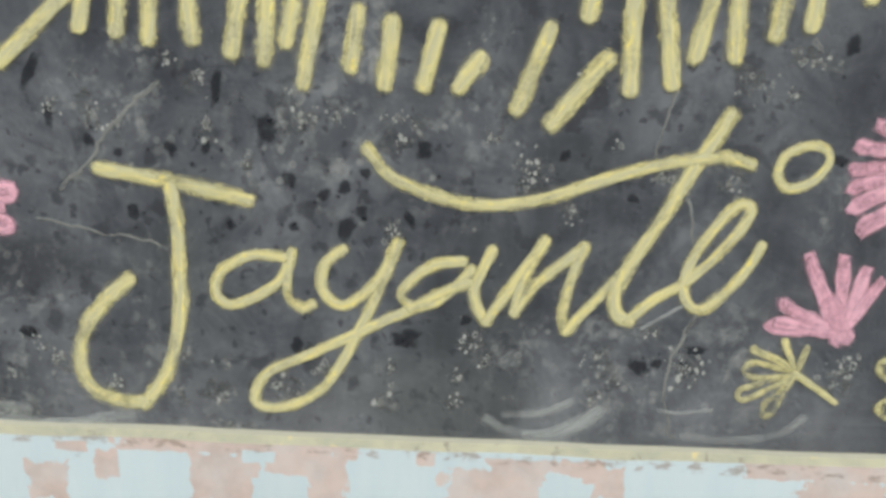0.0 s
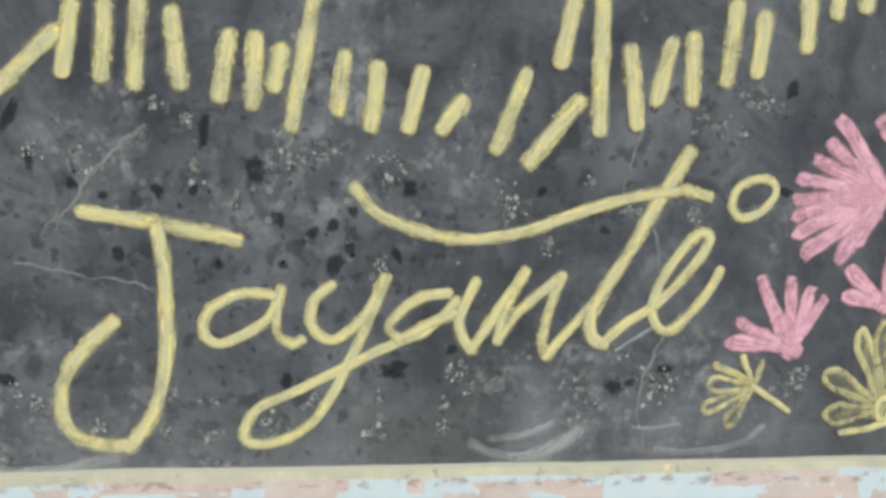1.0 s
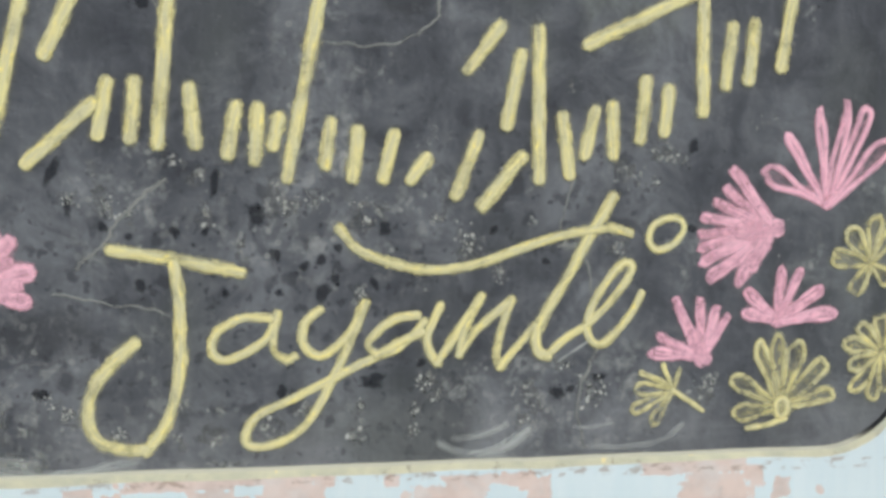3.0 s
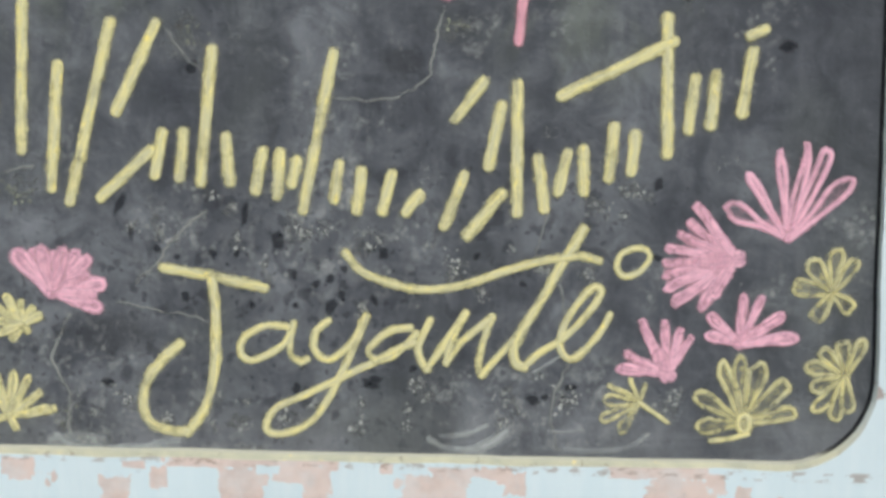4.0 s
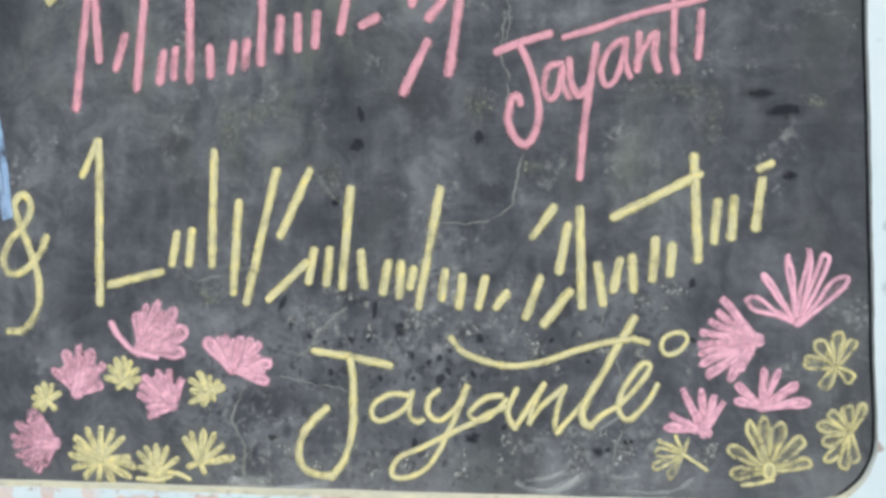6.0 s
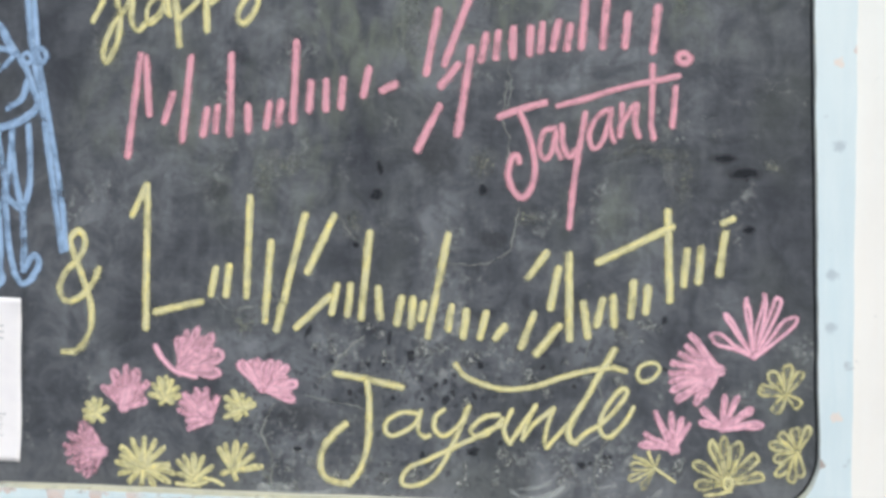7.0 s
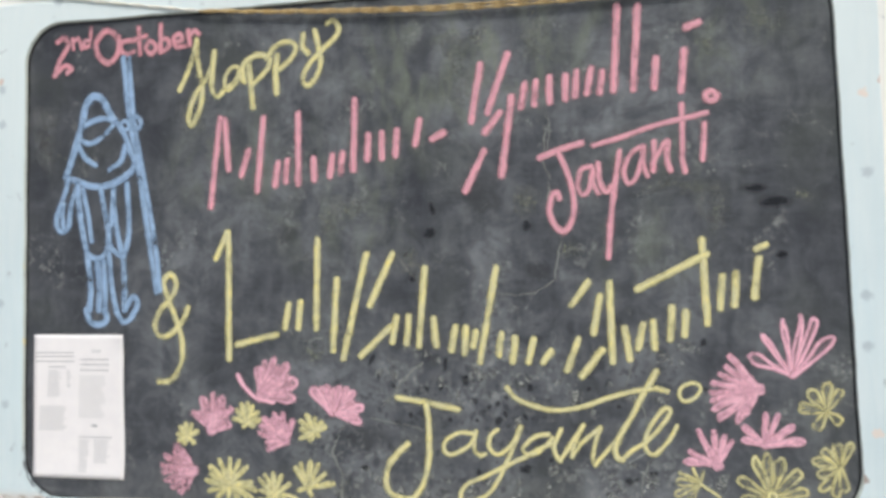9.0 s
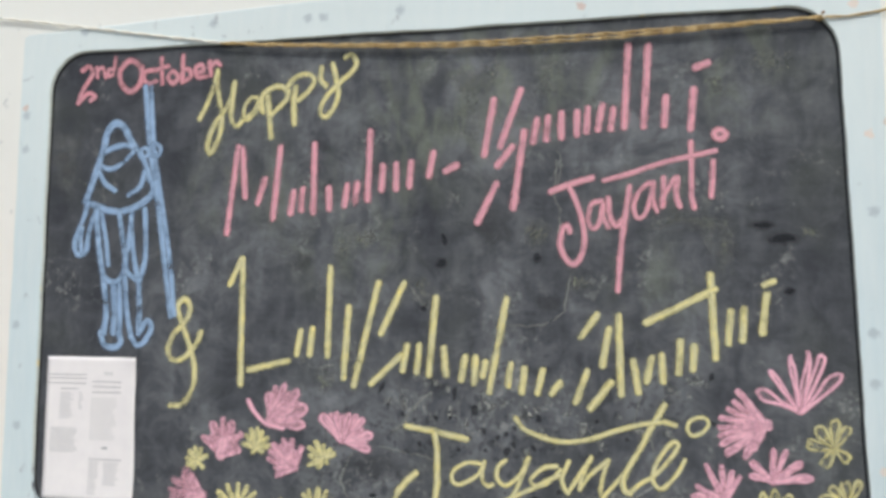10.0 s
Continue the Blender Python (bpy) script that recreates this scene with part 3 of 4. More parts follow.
chalk(jayanti, "letter_n", yellow_chalk, 0.0095, [(0.434, 1.059), (0.451, 1.084), (0.477, 1.124)], [(0.477, 1.124), (0.462, 1.094), (0.456, 1.067)], [(0.456, 1.067), (0.473, 1.091), (0.507, 1.120)], [(0.507, 1.120), (0.498, 1.094), (0.493, 1.066), (0.497, 1.054)], [(0.497, 1.054), (0.512, 1.072), (0.531, 1.094)])
chalk(jayanti, "letter_t", yellow_chalk, 0.0115, [(0.607, 1.222), (0.585, 1.184), (0.566, 1.148), (0.550, 1.121), (0.537, 1.099), (0.532, 1.082), (0.536, 1.068), (0.544, 1.064)])
chalk(jayanti, "letter_i", yellow_chalk, 0.009, [(0.544, 1.064), (0.563, 1.082), (0.588, 1.098), (0.618, 1.132), (0.629, 1.153), (0.617, 1.155), (0.595, 1.126), (0.584, 1.098), (0.587, 1.082), (0.598, 1.075), (0.614, 1.087), (0.631, 1.109), (0.639, 1.126)])
chalk(jayanti, "crossbar", yellow_chalk, 0.0098, [(0.339, 1.190), (0.357, 1.170), (0.392, 1.156), (0.429, 1.150), (0.472, 1.156), (0.521, 1.173), (0.565, 1.186), (0.605, 1.191), (0.625, 1.187)])
chalk(jayanti, "dot", yellow_chalk, 0.0075, [(0.679, 1.198), (0.667, 1.202), (0.650, 1.195), (0.645, 1.180), (0.654, 1.170), (0.671, 1.176), (0.681, 1.190), (0.678, 1.199)])
happy = drawing("chalk_word", -0.157, 1.812, "slanted pale yellow chalk word Happy on the blackboard", "chalk writing")
chalk(happy, "letter_h", yellow_chalk, 0.0125, [(-0.321, 1.788), (-0.306, 1.816), (-0.291, 1.856), (-0.283, 1.889)], [(-0.283, 1.889), (-0.281, 1.844), (-0.271, 1.797), (-0.275, 1.750), (-0.294, 1.714), (-0.301, 1.734), (-0.287, 1.774), (-0.266, 1.802), (-0.250, 1.830), (-0.243, 1.862)], [(-0.243, 1.862), (-0.248, 1.818), (-0.248, 1.783), (-0.235, 1.769), (-0.221, 1.784)], dense=0.78)
chalk(happy, "letter_a", yellow_chalk, 0.0103, [(-0.221, 1.784), (-0.200, 1.798), (-0.189, 1.823), (-0.206, 1.827), (-0.221, 1.805), (-0.215, 1.781), (-0.194, 1.797), (-0.189, 1.823)], [(-0.189, 1.823), (-0.186, 1.805), (-0.177, 1.795)], dense=0.78)
chalk(happy, "letter_p", yellow_chalk, 0.0142, [(-0.169, 1.827), (-0.164, 1.789), (-0.160, 1.743)], dense=0.78)
chalk(happy, "bowl", yellow_chalk, 0.0125, [(-0.179, 1.800), (-0.181, 1.831), (-0.151, 1.848), (-0.126, 1.842), (-0.127, 1.821), (-0.145, 1.802), (-0.160, 1.789)], dense=0.78)
chalk(happy, "letter_p", yellow_chalk, 0.0142, [(-0.108, 1.843), (-0.111, 1.809), (-0.109, 1.769)], dense=0.78)
chalk(happy, "bowl", yellow_chalk, 0.0125, [(-0.130, 1.839), (-0.108, 1.866), (-0.078, 1.869), (-0.068, 1.854), (-0.082, 1.832), (-0.101, 1.817)], dense=0.78)
chalk(happy, "letter_y", yellow_chalk, 0.0125, [(-0.052, 1.882), (-0.054, 1.859), (-0.043, 1.844)], [(-0.028, 1.888), (-0.021, 1.859), (-0.016, 1.825), (-0.025, 1.797), (-0.042, 1.779), (-0.054, 1.791), (-0.043, 1.818), (-0.013, 1.849), (0.013, 1.870), (0.022, 1.890), (0.011, 1.906), (-0.001, 1.901)], dense=0.78)
date = drawing("chalk_word", -0.448, 1.886, "small rose pink chalk words 2nd October on the blackboard", "chalk writing")
chalk(date, "numeral_two", rose_chalk, 0.0137, [(-0.605, 1.910), (-0.589, 1.918), (-0.579, 1.902), (-0.589, 1.885), (-0.602, 1.865), (-0.612, 1.838)], [(-0.612, 1.838), (-0.588, 1.857), (-0.571, 1.850), (-0.582, 1.842)])
chalk(date, "letter_n", rose_chalk, 0.0093, [(-0.570, 1.914), (-0.567, 1.892)], [(-0.567, 1.906), (-0.556, 1.915), (-0.548, 1.890)])
chalk(date, "letter_d", rose_chalk, 0.0101, [(-0.525, 1.937), (-0.527, 1.913), (-0.531, 1.894)], [(-0.531, 1.908), (-0.541, 1.907), (-0.541, 1.894), (-0.531, 1.896)])
chalk(date, "capital_o", rose_chalk, 0.0158, [(-0.488, 1.925), (-0.512, 1.903), (-0.508, 1.873), (-0.485, 1.856), (-0.464, 1.872), (-0.461, 1.903), (-0.488, 1.925)])
chalk(date, "letter_c", rose_chalk, 0.0129, [(-0.432, 1.900), (-0.451, 1.898), (-0.455, 1.881), (-0.442, 1.871), (-0.426, 1.876)])
chalk(date, "letter_t", rose_chalk, 0.0129, [(-0.414, 1.925), (-0.413, 1.895), (-0.411, 1.870)], [(-0.427, 1.900), (-0.398, 1.907)])
chalk(date, "letter_o", rose_chalk, 0.0129, [(-0.388, 1.895), (-0.398, 1.881), (-0.385, 1.868), (-0.374, 1.882), (-0.388, 1.895)])
chalk(date, "letter_b", rose_chalk, 0.0129, [(-0.364, 1.927), (-0.364, 1.900), (-0.364, 1.871)], [(-0.364, 1.897), (-0.348, 1.896), (-0.346, 1.879), (-0.364, 1.871)])
chalk(date, "letter_e", rose_chalk, 0.0129, [(-0.333, 1.889), (-0.316, 1.891), (-0.321, 1.905), (-0.334, 1.897), (-0.329, 1.879), (-0.309, 1.879)])
chalk(date, "letter_r", rose_chalk, 0.0129, [(-0.302, 1.910), (-0.298, 1.881)], [(-0.301, 1.898), (-0.288, 1.909), (-0.278, 1.902)])
jayanti_pink = drawing("chalk_word", 0.536, 1.597, "pink chalk word Jayanti with a long crossbar on the blackboard", "chalk writing")
chalk(jayanti_pink, "capital_j", salmon_chalk, 0.0129, [(0.409, 1.614), (0.445, 1.627), (0.485, 1.638)])
chalk(jayanti_pink, "stem", salmon_chalk, 0.0118, [(0.443, 1.622), (0.457, 1.590), (0.468, 1.548), (0.469, 1.512), (0.461, 1.486), (0.447, 1.476), (0.432, 1.492), (0.425, 1.518), (0.431, 1.544), (0.440, 1.548), (0.443, 1.537)])
chalk(jayanti_pink, "letter_a", salmon_chalk, 0.0106, [(0.502, 1.594), (0.485, 1.589), (0.477, 1.563), (0.484, 1.542), (0.497, 1.552), (0.504, 1.588)], [(0.504, 1.588), (0.505, 1.562), (0.513, 1.544)])
chalk(jayanti_pink, "letter_y", salmon_chalk, 0.0118, [(0.514, 1.598), (0.517, 1.567), (0.527, 1.546), (0.539, 1.558)], [(0.553, 1.619), (0.546, 1.576), (0.538, 1.525), (0.533, 1.474), (0.529, 1.427)])
chalk(jayanti_pink, "letter_a", salmon_chalk, 0.0106, [(0.592, 1.623), (0.571, 1.611), (0.560, 1.581), (0.567, 1.560), (0.583, 1.575), (0.595, 1.625)], [(0.595, 1.625), (0.594, 1.595), (0.601, 1.572)])
chalk(jayanti_pink, "letter_n", salmon_chalk, 0.0118, [(0.614, 1.633), (0.613, 1.609), (0.611, 1.582)], [(0.611, 1.594), (0.626, 1.622), (0.638, 1.633), (0.635, 1.603), (0.641, 1.581)])
chalk(jayanti_pink, "letter_t", salmon_chalk, 0.0118, [(0.663, 1.698), (0.663, 1.653), (0.662, 1.602), (0.666, 1.578)])
chalk(jayanti_pink, "letter_i", salmon_chalk, 0.0118, [(0.701, 1.661), (0.699, 1.630), (0.696, 1.598)])
chalk(jayanti_pink, "crossbar", salmon_chalk, 0.0110, [(0.507, 1.632), (0.557, 1.645), (0.617, 1.663), (0.705, 1.681)])
chalk(jayanti_pink, "dot", salmon_chalk, 0.0134, [(0.723, 1.710), (0.721, 1.705), (0.715, 1.703), (0.709, 1.704), (0.705, 1.708), (0.705, 1.714), (0.709, 1.718), (0.715, 1.719), (0.721, 1.715), (0.723, 1.710)])
ampersand = drawing("chalk_word", -0.345, 1.302, "looped yellow chalk ampersand on the blackboard", "chalk writing")
chalk(ampersand, "ampersand", yellow_chalk, 0.0135, [(-0.367, 1.193), (-0.338, 1.197), (-0.317, 1.234), (-0.317, 1.279), (-0.332, 1.325), (-0.351, 1.371), (-0.357, 1.396), (-0.342, 1.410), (-0.329, 1.394), (-0.338, 1.365), (-0.364, 1.337), (-0.376, 1.308), (-0.364, 1.285), (-0.338, 1.291), (-0.313, 1.319), (-0.303, 1.342)], dense=0.78)
pink_bars = drawing("chalk_bars", -0.016, 1.538, "row of slanted pink chalk bars on the blackboard", "chalk writing", "chalk bars")
for bar in [(-0.252, 1.546, -0.231, 1.724), (-0.213, 1.620, -0.221, 1.718), (-0.185, 1.607, -0.170, 1.654), (-0.151, 1.574, -0.138, 1.719), (-0.113, 1.584, -0.107, 1.627), (-0.091, 1.590, -0.088, 1.631), (-0.065, 1.585, -0.064, 1.723), (-0.031, 1.592, -0.033, 1.632)]:
    chalk(pink_bars, "bar", salmon_chalk, 0.0146, [bar[:2], bar[2:]])
for bar in [(0.001, 1.597, 0.006, 1.637), (0.024, 1.603, 0.027, 1.640), (0.049, 1.608, 0.053, 1.744), (0.077, 1.627, 0.080, 1.673), (0.107, 1.628, 0.107, 1.676), (0.134, 1.632, 0.137, 1.679), (0.173, 1.652, 0.182, 1.696), (0.207, 1.660, 0.227, 1.670)]:
    chalk(pink_bars, "bar", salmon_chalk, 0.0146, [bar[:2], bar[2:]])
pink_bars = drawing("chalk_bars", 0.481, 1.678, "row of slanted tall pink chalk bars on the blackboard", "chalk writing", "chalk bars")
for bar in [(0.282, 1.689, 0.301, 1.796), (0.313, 1.704, 0.353, 1.813), (0.338, 1.585, 0.359, 1.731), (0.308, 1.667, 0.336, 1.702), (0.269, 1.558, 0.305, 1.631), (0.376, 1.711, 0.384, 1.753), (0.401, 1.715, 0.405, 1.757), (0.429, 1.718, 0.430, 1.763)]:
    chalk(pink_bars, "bar", salmon_chalk, 0.0146, [bar[:2], bar[2:]])
for bar in [(0.458, 1.722, 0.459, 1.764), (0.497, 1.730, 0.506, 1.774), (0.476, 1.726, 0.480, 1.770), (0.521, 1.730, 0.526, 1.766), (0.545, 1.732, 0.555, 1.886), (0.580, 1.732, 0.591, 1.883), (0.617, 1.732, 0.621, 1.784), (0.663, 1.724, 0.670, 1.796)]:
    chalk(pink_bars, "bar", salmon_chalk, 0.0146, [bar[:2], bar[2:]])
for bar in [(0.675, 1.838, 0.696, 1.845)]:
    chalk(pink_bars, "bar", salmon_chalk, 0.0146, [bar[:2], bar[2:]])
yellow_bars = drawing("chalk_bars", -0.133, 1.438, "row of slanted yellow chalk bars on the blackboard", "chalk writing", "chalk bars")
for bar in [(-0.241, 1.440, -0.217, 1.492), (-0.213, 1.240, -0.214, 1.492), (-0.196, 1.268, -0.112, 1.288), (-0.094, 1.301, -0.086, 1.346), (-0.067, 1.301, -0.062, 1.351), (-0.030, 1.299, -0.026, 1.472)]:
    chalk(yellow_bars, "bar", yellow_chalk, 0.0138, [bar[:2], bar[2:]])
yellow_bars = drawing("chalk_bars", 0.212, 1.258, "row of slanted tall yellow chalk bars on the blackboard", "chalk writing", "chalk bars")
for bar in [(0.004, 1.257, 0.013, 1.394), (0.025, 1.242, 0.073, 1.442), (0.061, 1.247, 0.118, 1.301), (0.079, 1.344, 0.125, 1.441), (0.123, 1.274, 0.132, 1.320), (0.151, 1.271, 0.156, 1.322), (0.175, 1.267, 0.188, 1.413), (0.208, 1.267, 0.204, 1.317)]:
    chalk(yellow_bars, "bar", yellow_chalk, 0.0138, [bar[:2], bar[2:]])
for bar in [(0.238, 1.258, 0.245, 1.301), (0.262, 1.253, 0.265, 1.300), (0.279, 1.267, 0.284, 1.292), (0.291, 1.237, 0.324, 1.411), (0.327, 1.250, 0.332, 1.288), (0.352, 1.238, 0.357, 1.281), (0.381, 1.238, 0.391, 1.279), (0.408, 1.238, 0.422, 1.257)]:
    chalk(yellow_bars, "bar", yellow_chalk, 0.0138, [bar[:2], bar[2:]])
yellow_bars = drawing("chalk_bars", 0.617, 1.224, "row of slanted pale yellow chalk bars on the blackboard", "chalk writing", "chalk bars")
for bar in [(0.451, 1.223, 0.472, 1.279), (0.461, 1.341, 0.491, 1.382), (0.477, 1.213, 0.514, 1.259), (0.499, 1.290, 0.512, 1.356), (0.532, 1.239, 0.529, 1.381), (0.562, 1.244, 0.554, 1.300), (0.577, 1.264, 0.586, 1.305), (0.605, 1.264, 0.604, 1.310)]:
    chalk(yellow_bars, "bar", yellow_chalk, 0.0138, [bar[:2], bar[2:]])
for bar in [(0.632, 1.280, 0.637, 1.335), (0.657, 1.287, 0.660, 1.327), (0.696, 1.307, 0.691, 1.454), (0.578, 1.369, 0.698, 1.429), (0.718, 1.334, 0.723, 1.389), (0.742, 1.339, 0.746, 1.393), (0.775, 1.353, 0.784, 1.419), (0.782, 1.437, 0.796, 1.443)]:
    chalk(yellow_bars, "bar", yellow_chalk, 0.0138, [bar[:2], bar[2:]])
blue_shapes = drawing("chalk_drawing", -0.499, 1.326, "pale blue chalk drawing of plain loops and bars", "chalk drawing")
chalk(blue_shapes, "bar", blue_chalk, 0.0147, [(-0.449, 1.864), (-0.436, 1.745), (-0.420, 1.660), (-0.403, 1.564), (-0.384, 1.445), (-0.372, 1.375)])
chalk(blue_shapes, "bar", blue_chalk, 0.0136, [(-0.436, 1.863), (-0.426, 1.745), (-0.411, 1.660), (-0.392, 1.563), (-0.375, 1.468), (-0.365, 1.377)])
chalk(blue_shapes, "loop", blue_chalk, 0.0195, [(-0.544, 1.735), (-0.539, 1.762), (-0.527, 1.783), (-0.512, 1.787), (-0.495, 1.775), (-0.481, 1.750), (-0.469, 1.732)])
chalk(blue_shapes, "bar", blue_chalk, 0.0147, [(-0.543, 1.725), (-0.521, 1.734), (-0.494, 1.739), (-0.467, 1.732)])
chalk(blue_shapes, "loop", blue_chalk, 0.0136, [(-0.550, 1.695), (-0.525, 1.688), (-0.499, 1.699), (-0.479, 1.717), (-0.467, 1.730)])
chalk(blue_shapes, "bar", blue_chalk, 0.0189, [(-0.544, 1.735), (-0.556, 1.695), (-0.568, 1.659), (-0.582, 1.620)])
chalk(blue_shapes, "loop", blue_chalk, 0.0136, [(-0.552, 1.683), (-0.538, 1.658), (-0.513, 1.641)])
chalk(blue_shapes, "loop", blue_chalk, 0.0142, [(-0.445, 1.679), (-0.453, 1.649), (-0.480, 1.631)])
chalk(blue_shapes, "bar", blue_chalk, 0.0159, [(-0.467, 1.730), (-0.446, 1.703), (-0.434, 1.672), (-0.423, 1.642), (-0.432, 1.622)])
chalk(blue_shapes, "loop", blue_chalk, 0.0177, [(-0.586, 1.620), (-0.556, 1.609), (-0.522, 1.597), (-0.488, 1.597), (-0.455, 1.608), (-0.429, 1.626)])
chalk(blue_shapes, "loop", blue_chalk, 0.0130, [(-0.408, 1.725), (-0.413, 1.714), (-0.423, 1.712), (-0.434, 1.719), (-0.437, 1.728), (-0.431, 1.737), (-0.420, 1.739), (-0.411, 1.733), (-0.408, 1.725)])
chalk(blue_shapes, "loop", blue_chalk, 0.0106, [(-0.436, 1.721), (-0.442, 1.713), (-0.451, 1.716), (-0.453, 1.727), (-0.444, 1.731), (-0.436, 1.721)])
chalk(blue_shapes, "loop", blue_chalk, 0.0147, [(-0.577, 1.616), (-0.585, 1.585), (-0.597, 1.555), (-0.605, 1.531), (-0.599, 1.507), (-0.585, 1.504), (-0.575, 1.518), (-0.573, 1.543), (-0.568, 1.567), (-0.555, 1.601)])
chalk(blue_shapes, "bar", blue_chalk, 0.0142, [(-0.588, 1.561), (-0.591, 1.537), (-0.588, 1.512)])
chalk(blue_shapes, "bar", blue_chalk, 0.0171, [(-0.555, 1.597), (-0.549, 1.542), (-0.541, 1.494), (-0.531, 1.446), (-0.523, 1.386), (-0.526, 1.339)])
chalk(blue_shapes, "bar", blue_chalk, 0.0130, [(-0.543, 1.593), (-0.529, 1.530), (-0.522, 1.482)])
chalk(blue_shapes, "loop", blue_chalk, 0.0147, [(-0.501, 1.592), (-0.489, 1.529), (-0.482, 1.481), (-0.495, 1.451), (-0.515, 1.446), (-0.532, 1.458)])
chalk(blue_shapes, "bar", blue_chalk, 0.0165, [(-0.509, 1.440), (-0.504, 1.386), (-0.505, 1.339)])
chalk(blue_shapes, "bar", blue_chalk, 0.0147, [(-0.495, 1.446), (-0.491, 1.386), (-0.490, 1.337)])
chalk(blue_shapes, "bar", blue_chalk, 0.0147, [(-0.471, 1.595), (-0.476, 1.529), (-0.482, 1.475)])
chalk(blue_shapes, "bar", blue_chalk, 0.0136, [(-0.473, 1.583), (-0.466, 1.517), (-0.452, 1.451)])
chalk(blue_shapes, "loop", blue_chalk, 0.0147, [(-0.441, 1.598), (-0.437, 1.540), (-0.437, 1.493), (-0.449, 1.451), (-0.473, 1.463), (-0.485, 1.481)])
chalk(blue_shapes, "bar", blue_chalk, 0.0147, [(-0.482, 1.455), (-0.475, 1.386), (-0.463, 1.333)])
chalk(blue_shapes, "bar", blue_chalk, 0.0165, [(-0.449, 1.449), (-0.446, 1.386), (-0.445, 1.339)])
chalk(blue_shapes, "loop", blue_chalk, 0.0165, [(-0.534, 1.339), (-0.525, 1.315), (-0.503, 1.308), (-0.487, 1.318), (-0.492, 1.339)])
chalk(blue_shapes, "loop", blue_chalk, 0.0147, [(-0.463, 1.333), (-0.449, 1.314), (-0.431, 1.322), (-0.416, 1.351), (-0.426, 1.365), (-0.441, 1.345)])
flower(pink_chalk, 0.0081, 0.832, 1.218, "pink chalk flower with wide open petals on the blackboard", [(0.761, 1.251, 0.017), (0.785, 1.287, 0.010), (0.819, 1.313, 0.009), (0.850, 1.324, 0.010), (0.875, 1.318, 0.012), (0.901, 1.282, 0.016)])
flower(pink_chalk, 0.0112, 0.775, 1.192, "pink chalk flower with dense filled petals on the blackboard", [(0.729, 1.255, 0.008), (0.720, 1.234, 0.008), (0.710, 1.219, 0.008), (0.697, 1.203, 0.009), (0.695, 1.186, 0.010), (0.695, 1.170, 0.010), (0.697, 1.156, 0.010), (0.708, 1.138, 0.012), (0.737, 1.132, 0.012), (0.752, 1.148, 0.012), (0.758, 1.216, 0.009)])
flower(pink_chalk, 0.0092, 0.785, 1.097, "pink chalk flower with six short petals on the blackboard", [(0.748, 1.130, 0.012), (0.747, 1.106, 0.012), (0.787, 1.154, 0.010), (0.810, 1.153, 0.008), (0.833, 1.131, 0.012), (0.849, 1.105, 0.013)])
flower(pink_chalk, 0.0095, 0.706, 1.06, "pink chalk flower with fanned petals on the blackboard", [(0.673, 1.123, 0.007), (0.700, 1.122, 0.010), (0.719, 1.114, 0.007), (0.733, 1.106, 0.007), (0.656, 1.083, 0.010), (0.647, 1.066, 0.011)])
flower(yellow_chalk, 0.0062, 0.676, 1.027, "yellow chalk flower with thin petals on the blackboard", [(0.639, 1.048, 0.006), (0.663, 1.055, 0.005), (0.683, 1.050, 0.004), (0.634, 1.030, 0.013), (0.633, 1.005, 0.013), (0.654, 0.990, 0.010)], [(0.676, 1.027), (0.692, 1.016), (0.708, 1.005)])
flower(yellow_chalk, 0.0072, 0.792, 1.007, "yellow chalk flower with large looped petals on the blackboard", [(0.737, 1.038, 0.0165), (0.764, 1.080, 0.0165), (0.787, 1.084, 0.0165), (0.811, 1.078, 0.0165), (0.841, 1.056, 0.0165), (0.853, 1.021, 0.0165), (0.740, 0.999, 0.0165)], [(0.758, 0.985), (0.778, 0.988), (0.798, 0.994)], [(0.801, 1.007), (0.800, 1.001), (0.796, 0.997), (0.791, 0.998), (0.788, 1.003), (0.788, 1.009), (0.790, 1.014), (0.795, 1.016), (0.799, 1.013), (0.801, 1.007)])
flower(yellow_chalk, 0.0072, 0.903, 1.063, "yellow chalk flower with narrow looped petals on the blackboard", [(0.858, 1.074, 0.0145), (0.874, 1.094, 0.0145), (0.898, 1.103, 0.0145), (0.922, 1.105, 0.0145), (0.866, 1.046, 0.0145), (0.871, 1.020, 0.0145), (0.893, 1.012, 0.0145), (0.910, 1.021, 0.0145)])
flower(yellow_chalk, 0.0072, 0.884, 1.156, "yellow chalk flower with open looped petals on the blackboard", [(0.840, 1.164, 0.0165), (0.858, 1.194, 0.0165), (0.888, 1.208, 0.0165), (0.909, 1.195, 0.0165), (0.908, 1.137, 0.0165), (0.865, 1.125, 0.0165)])
flower(pink_chalk, 0.0106, -0.147, 1.168, "pink chalk flower with long curved petals on the blackboard", [(-0.154, 1.224, 0.013), (-0.135, 1.240, 0.013), (-0.116, 1.244, 0.013), (-0.088, 1.231, 0.021), (-0.070, 1.199, 0.023), (-0.072, 1.162, 0.019)], [(-0.194, 1.207), (-0.182, 1.187), (-0.158, 1.165), (-0.120, 1.155)], load=0.8)
flower(pink_chalk, 0.0129, 0.002, 1.138, "pink chalk flower with bushy petals on the blackboard", [(-0.039, 1.184, 0.018), (-0.010, 1.192, 0.013), (0.018, 1.188, 0.016), (0.034, 1.187, 0.013), (0.047, 1.178, 0.014), (0.064, 1.149, 0.014), (0.060, 1.120, 0.014)])
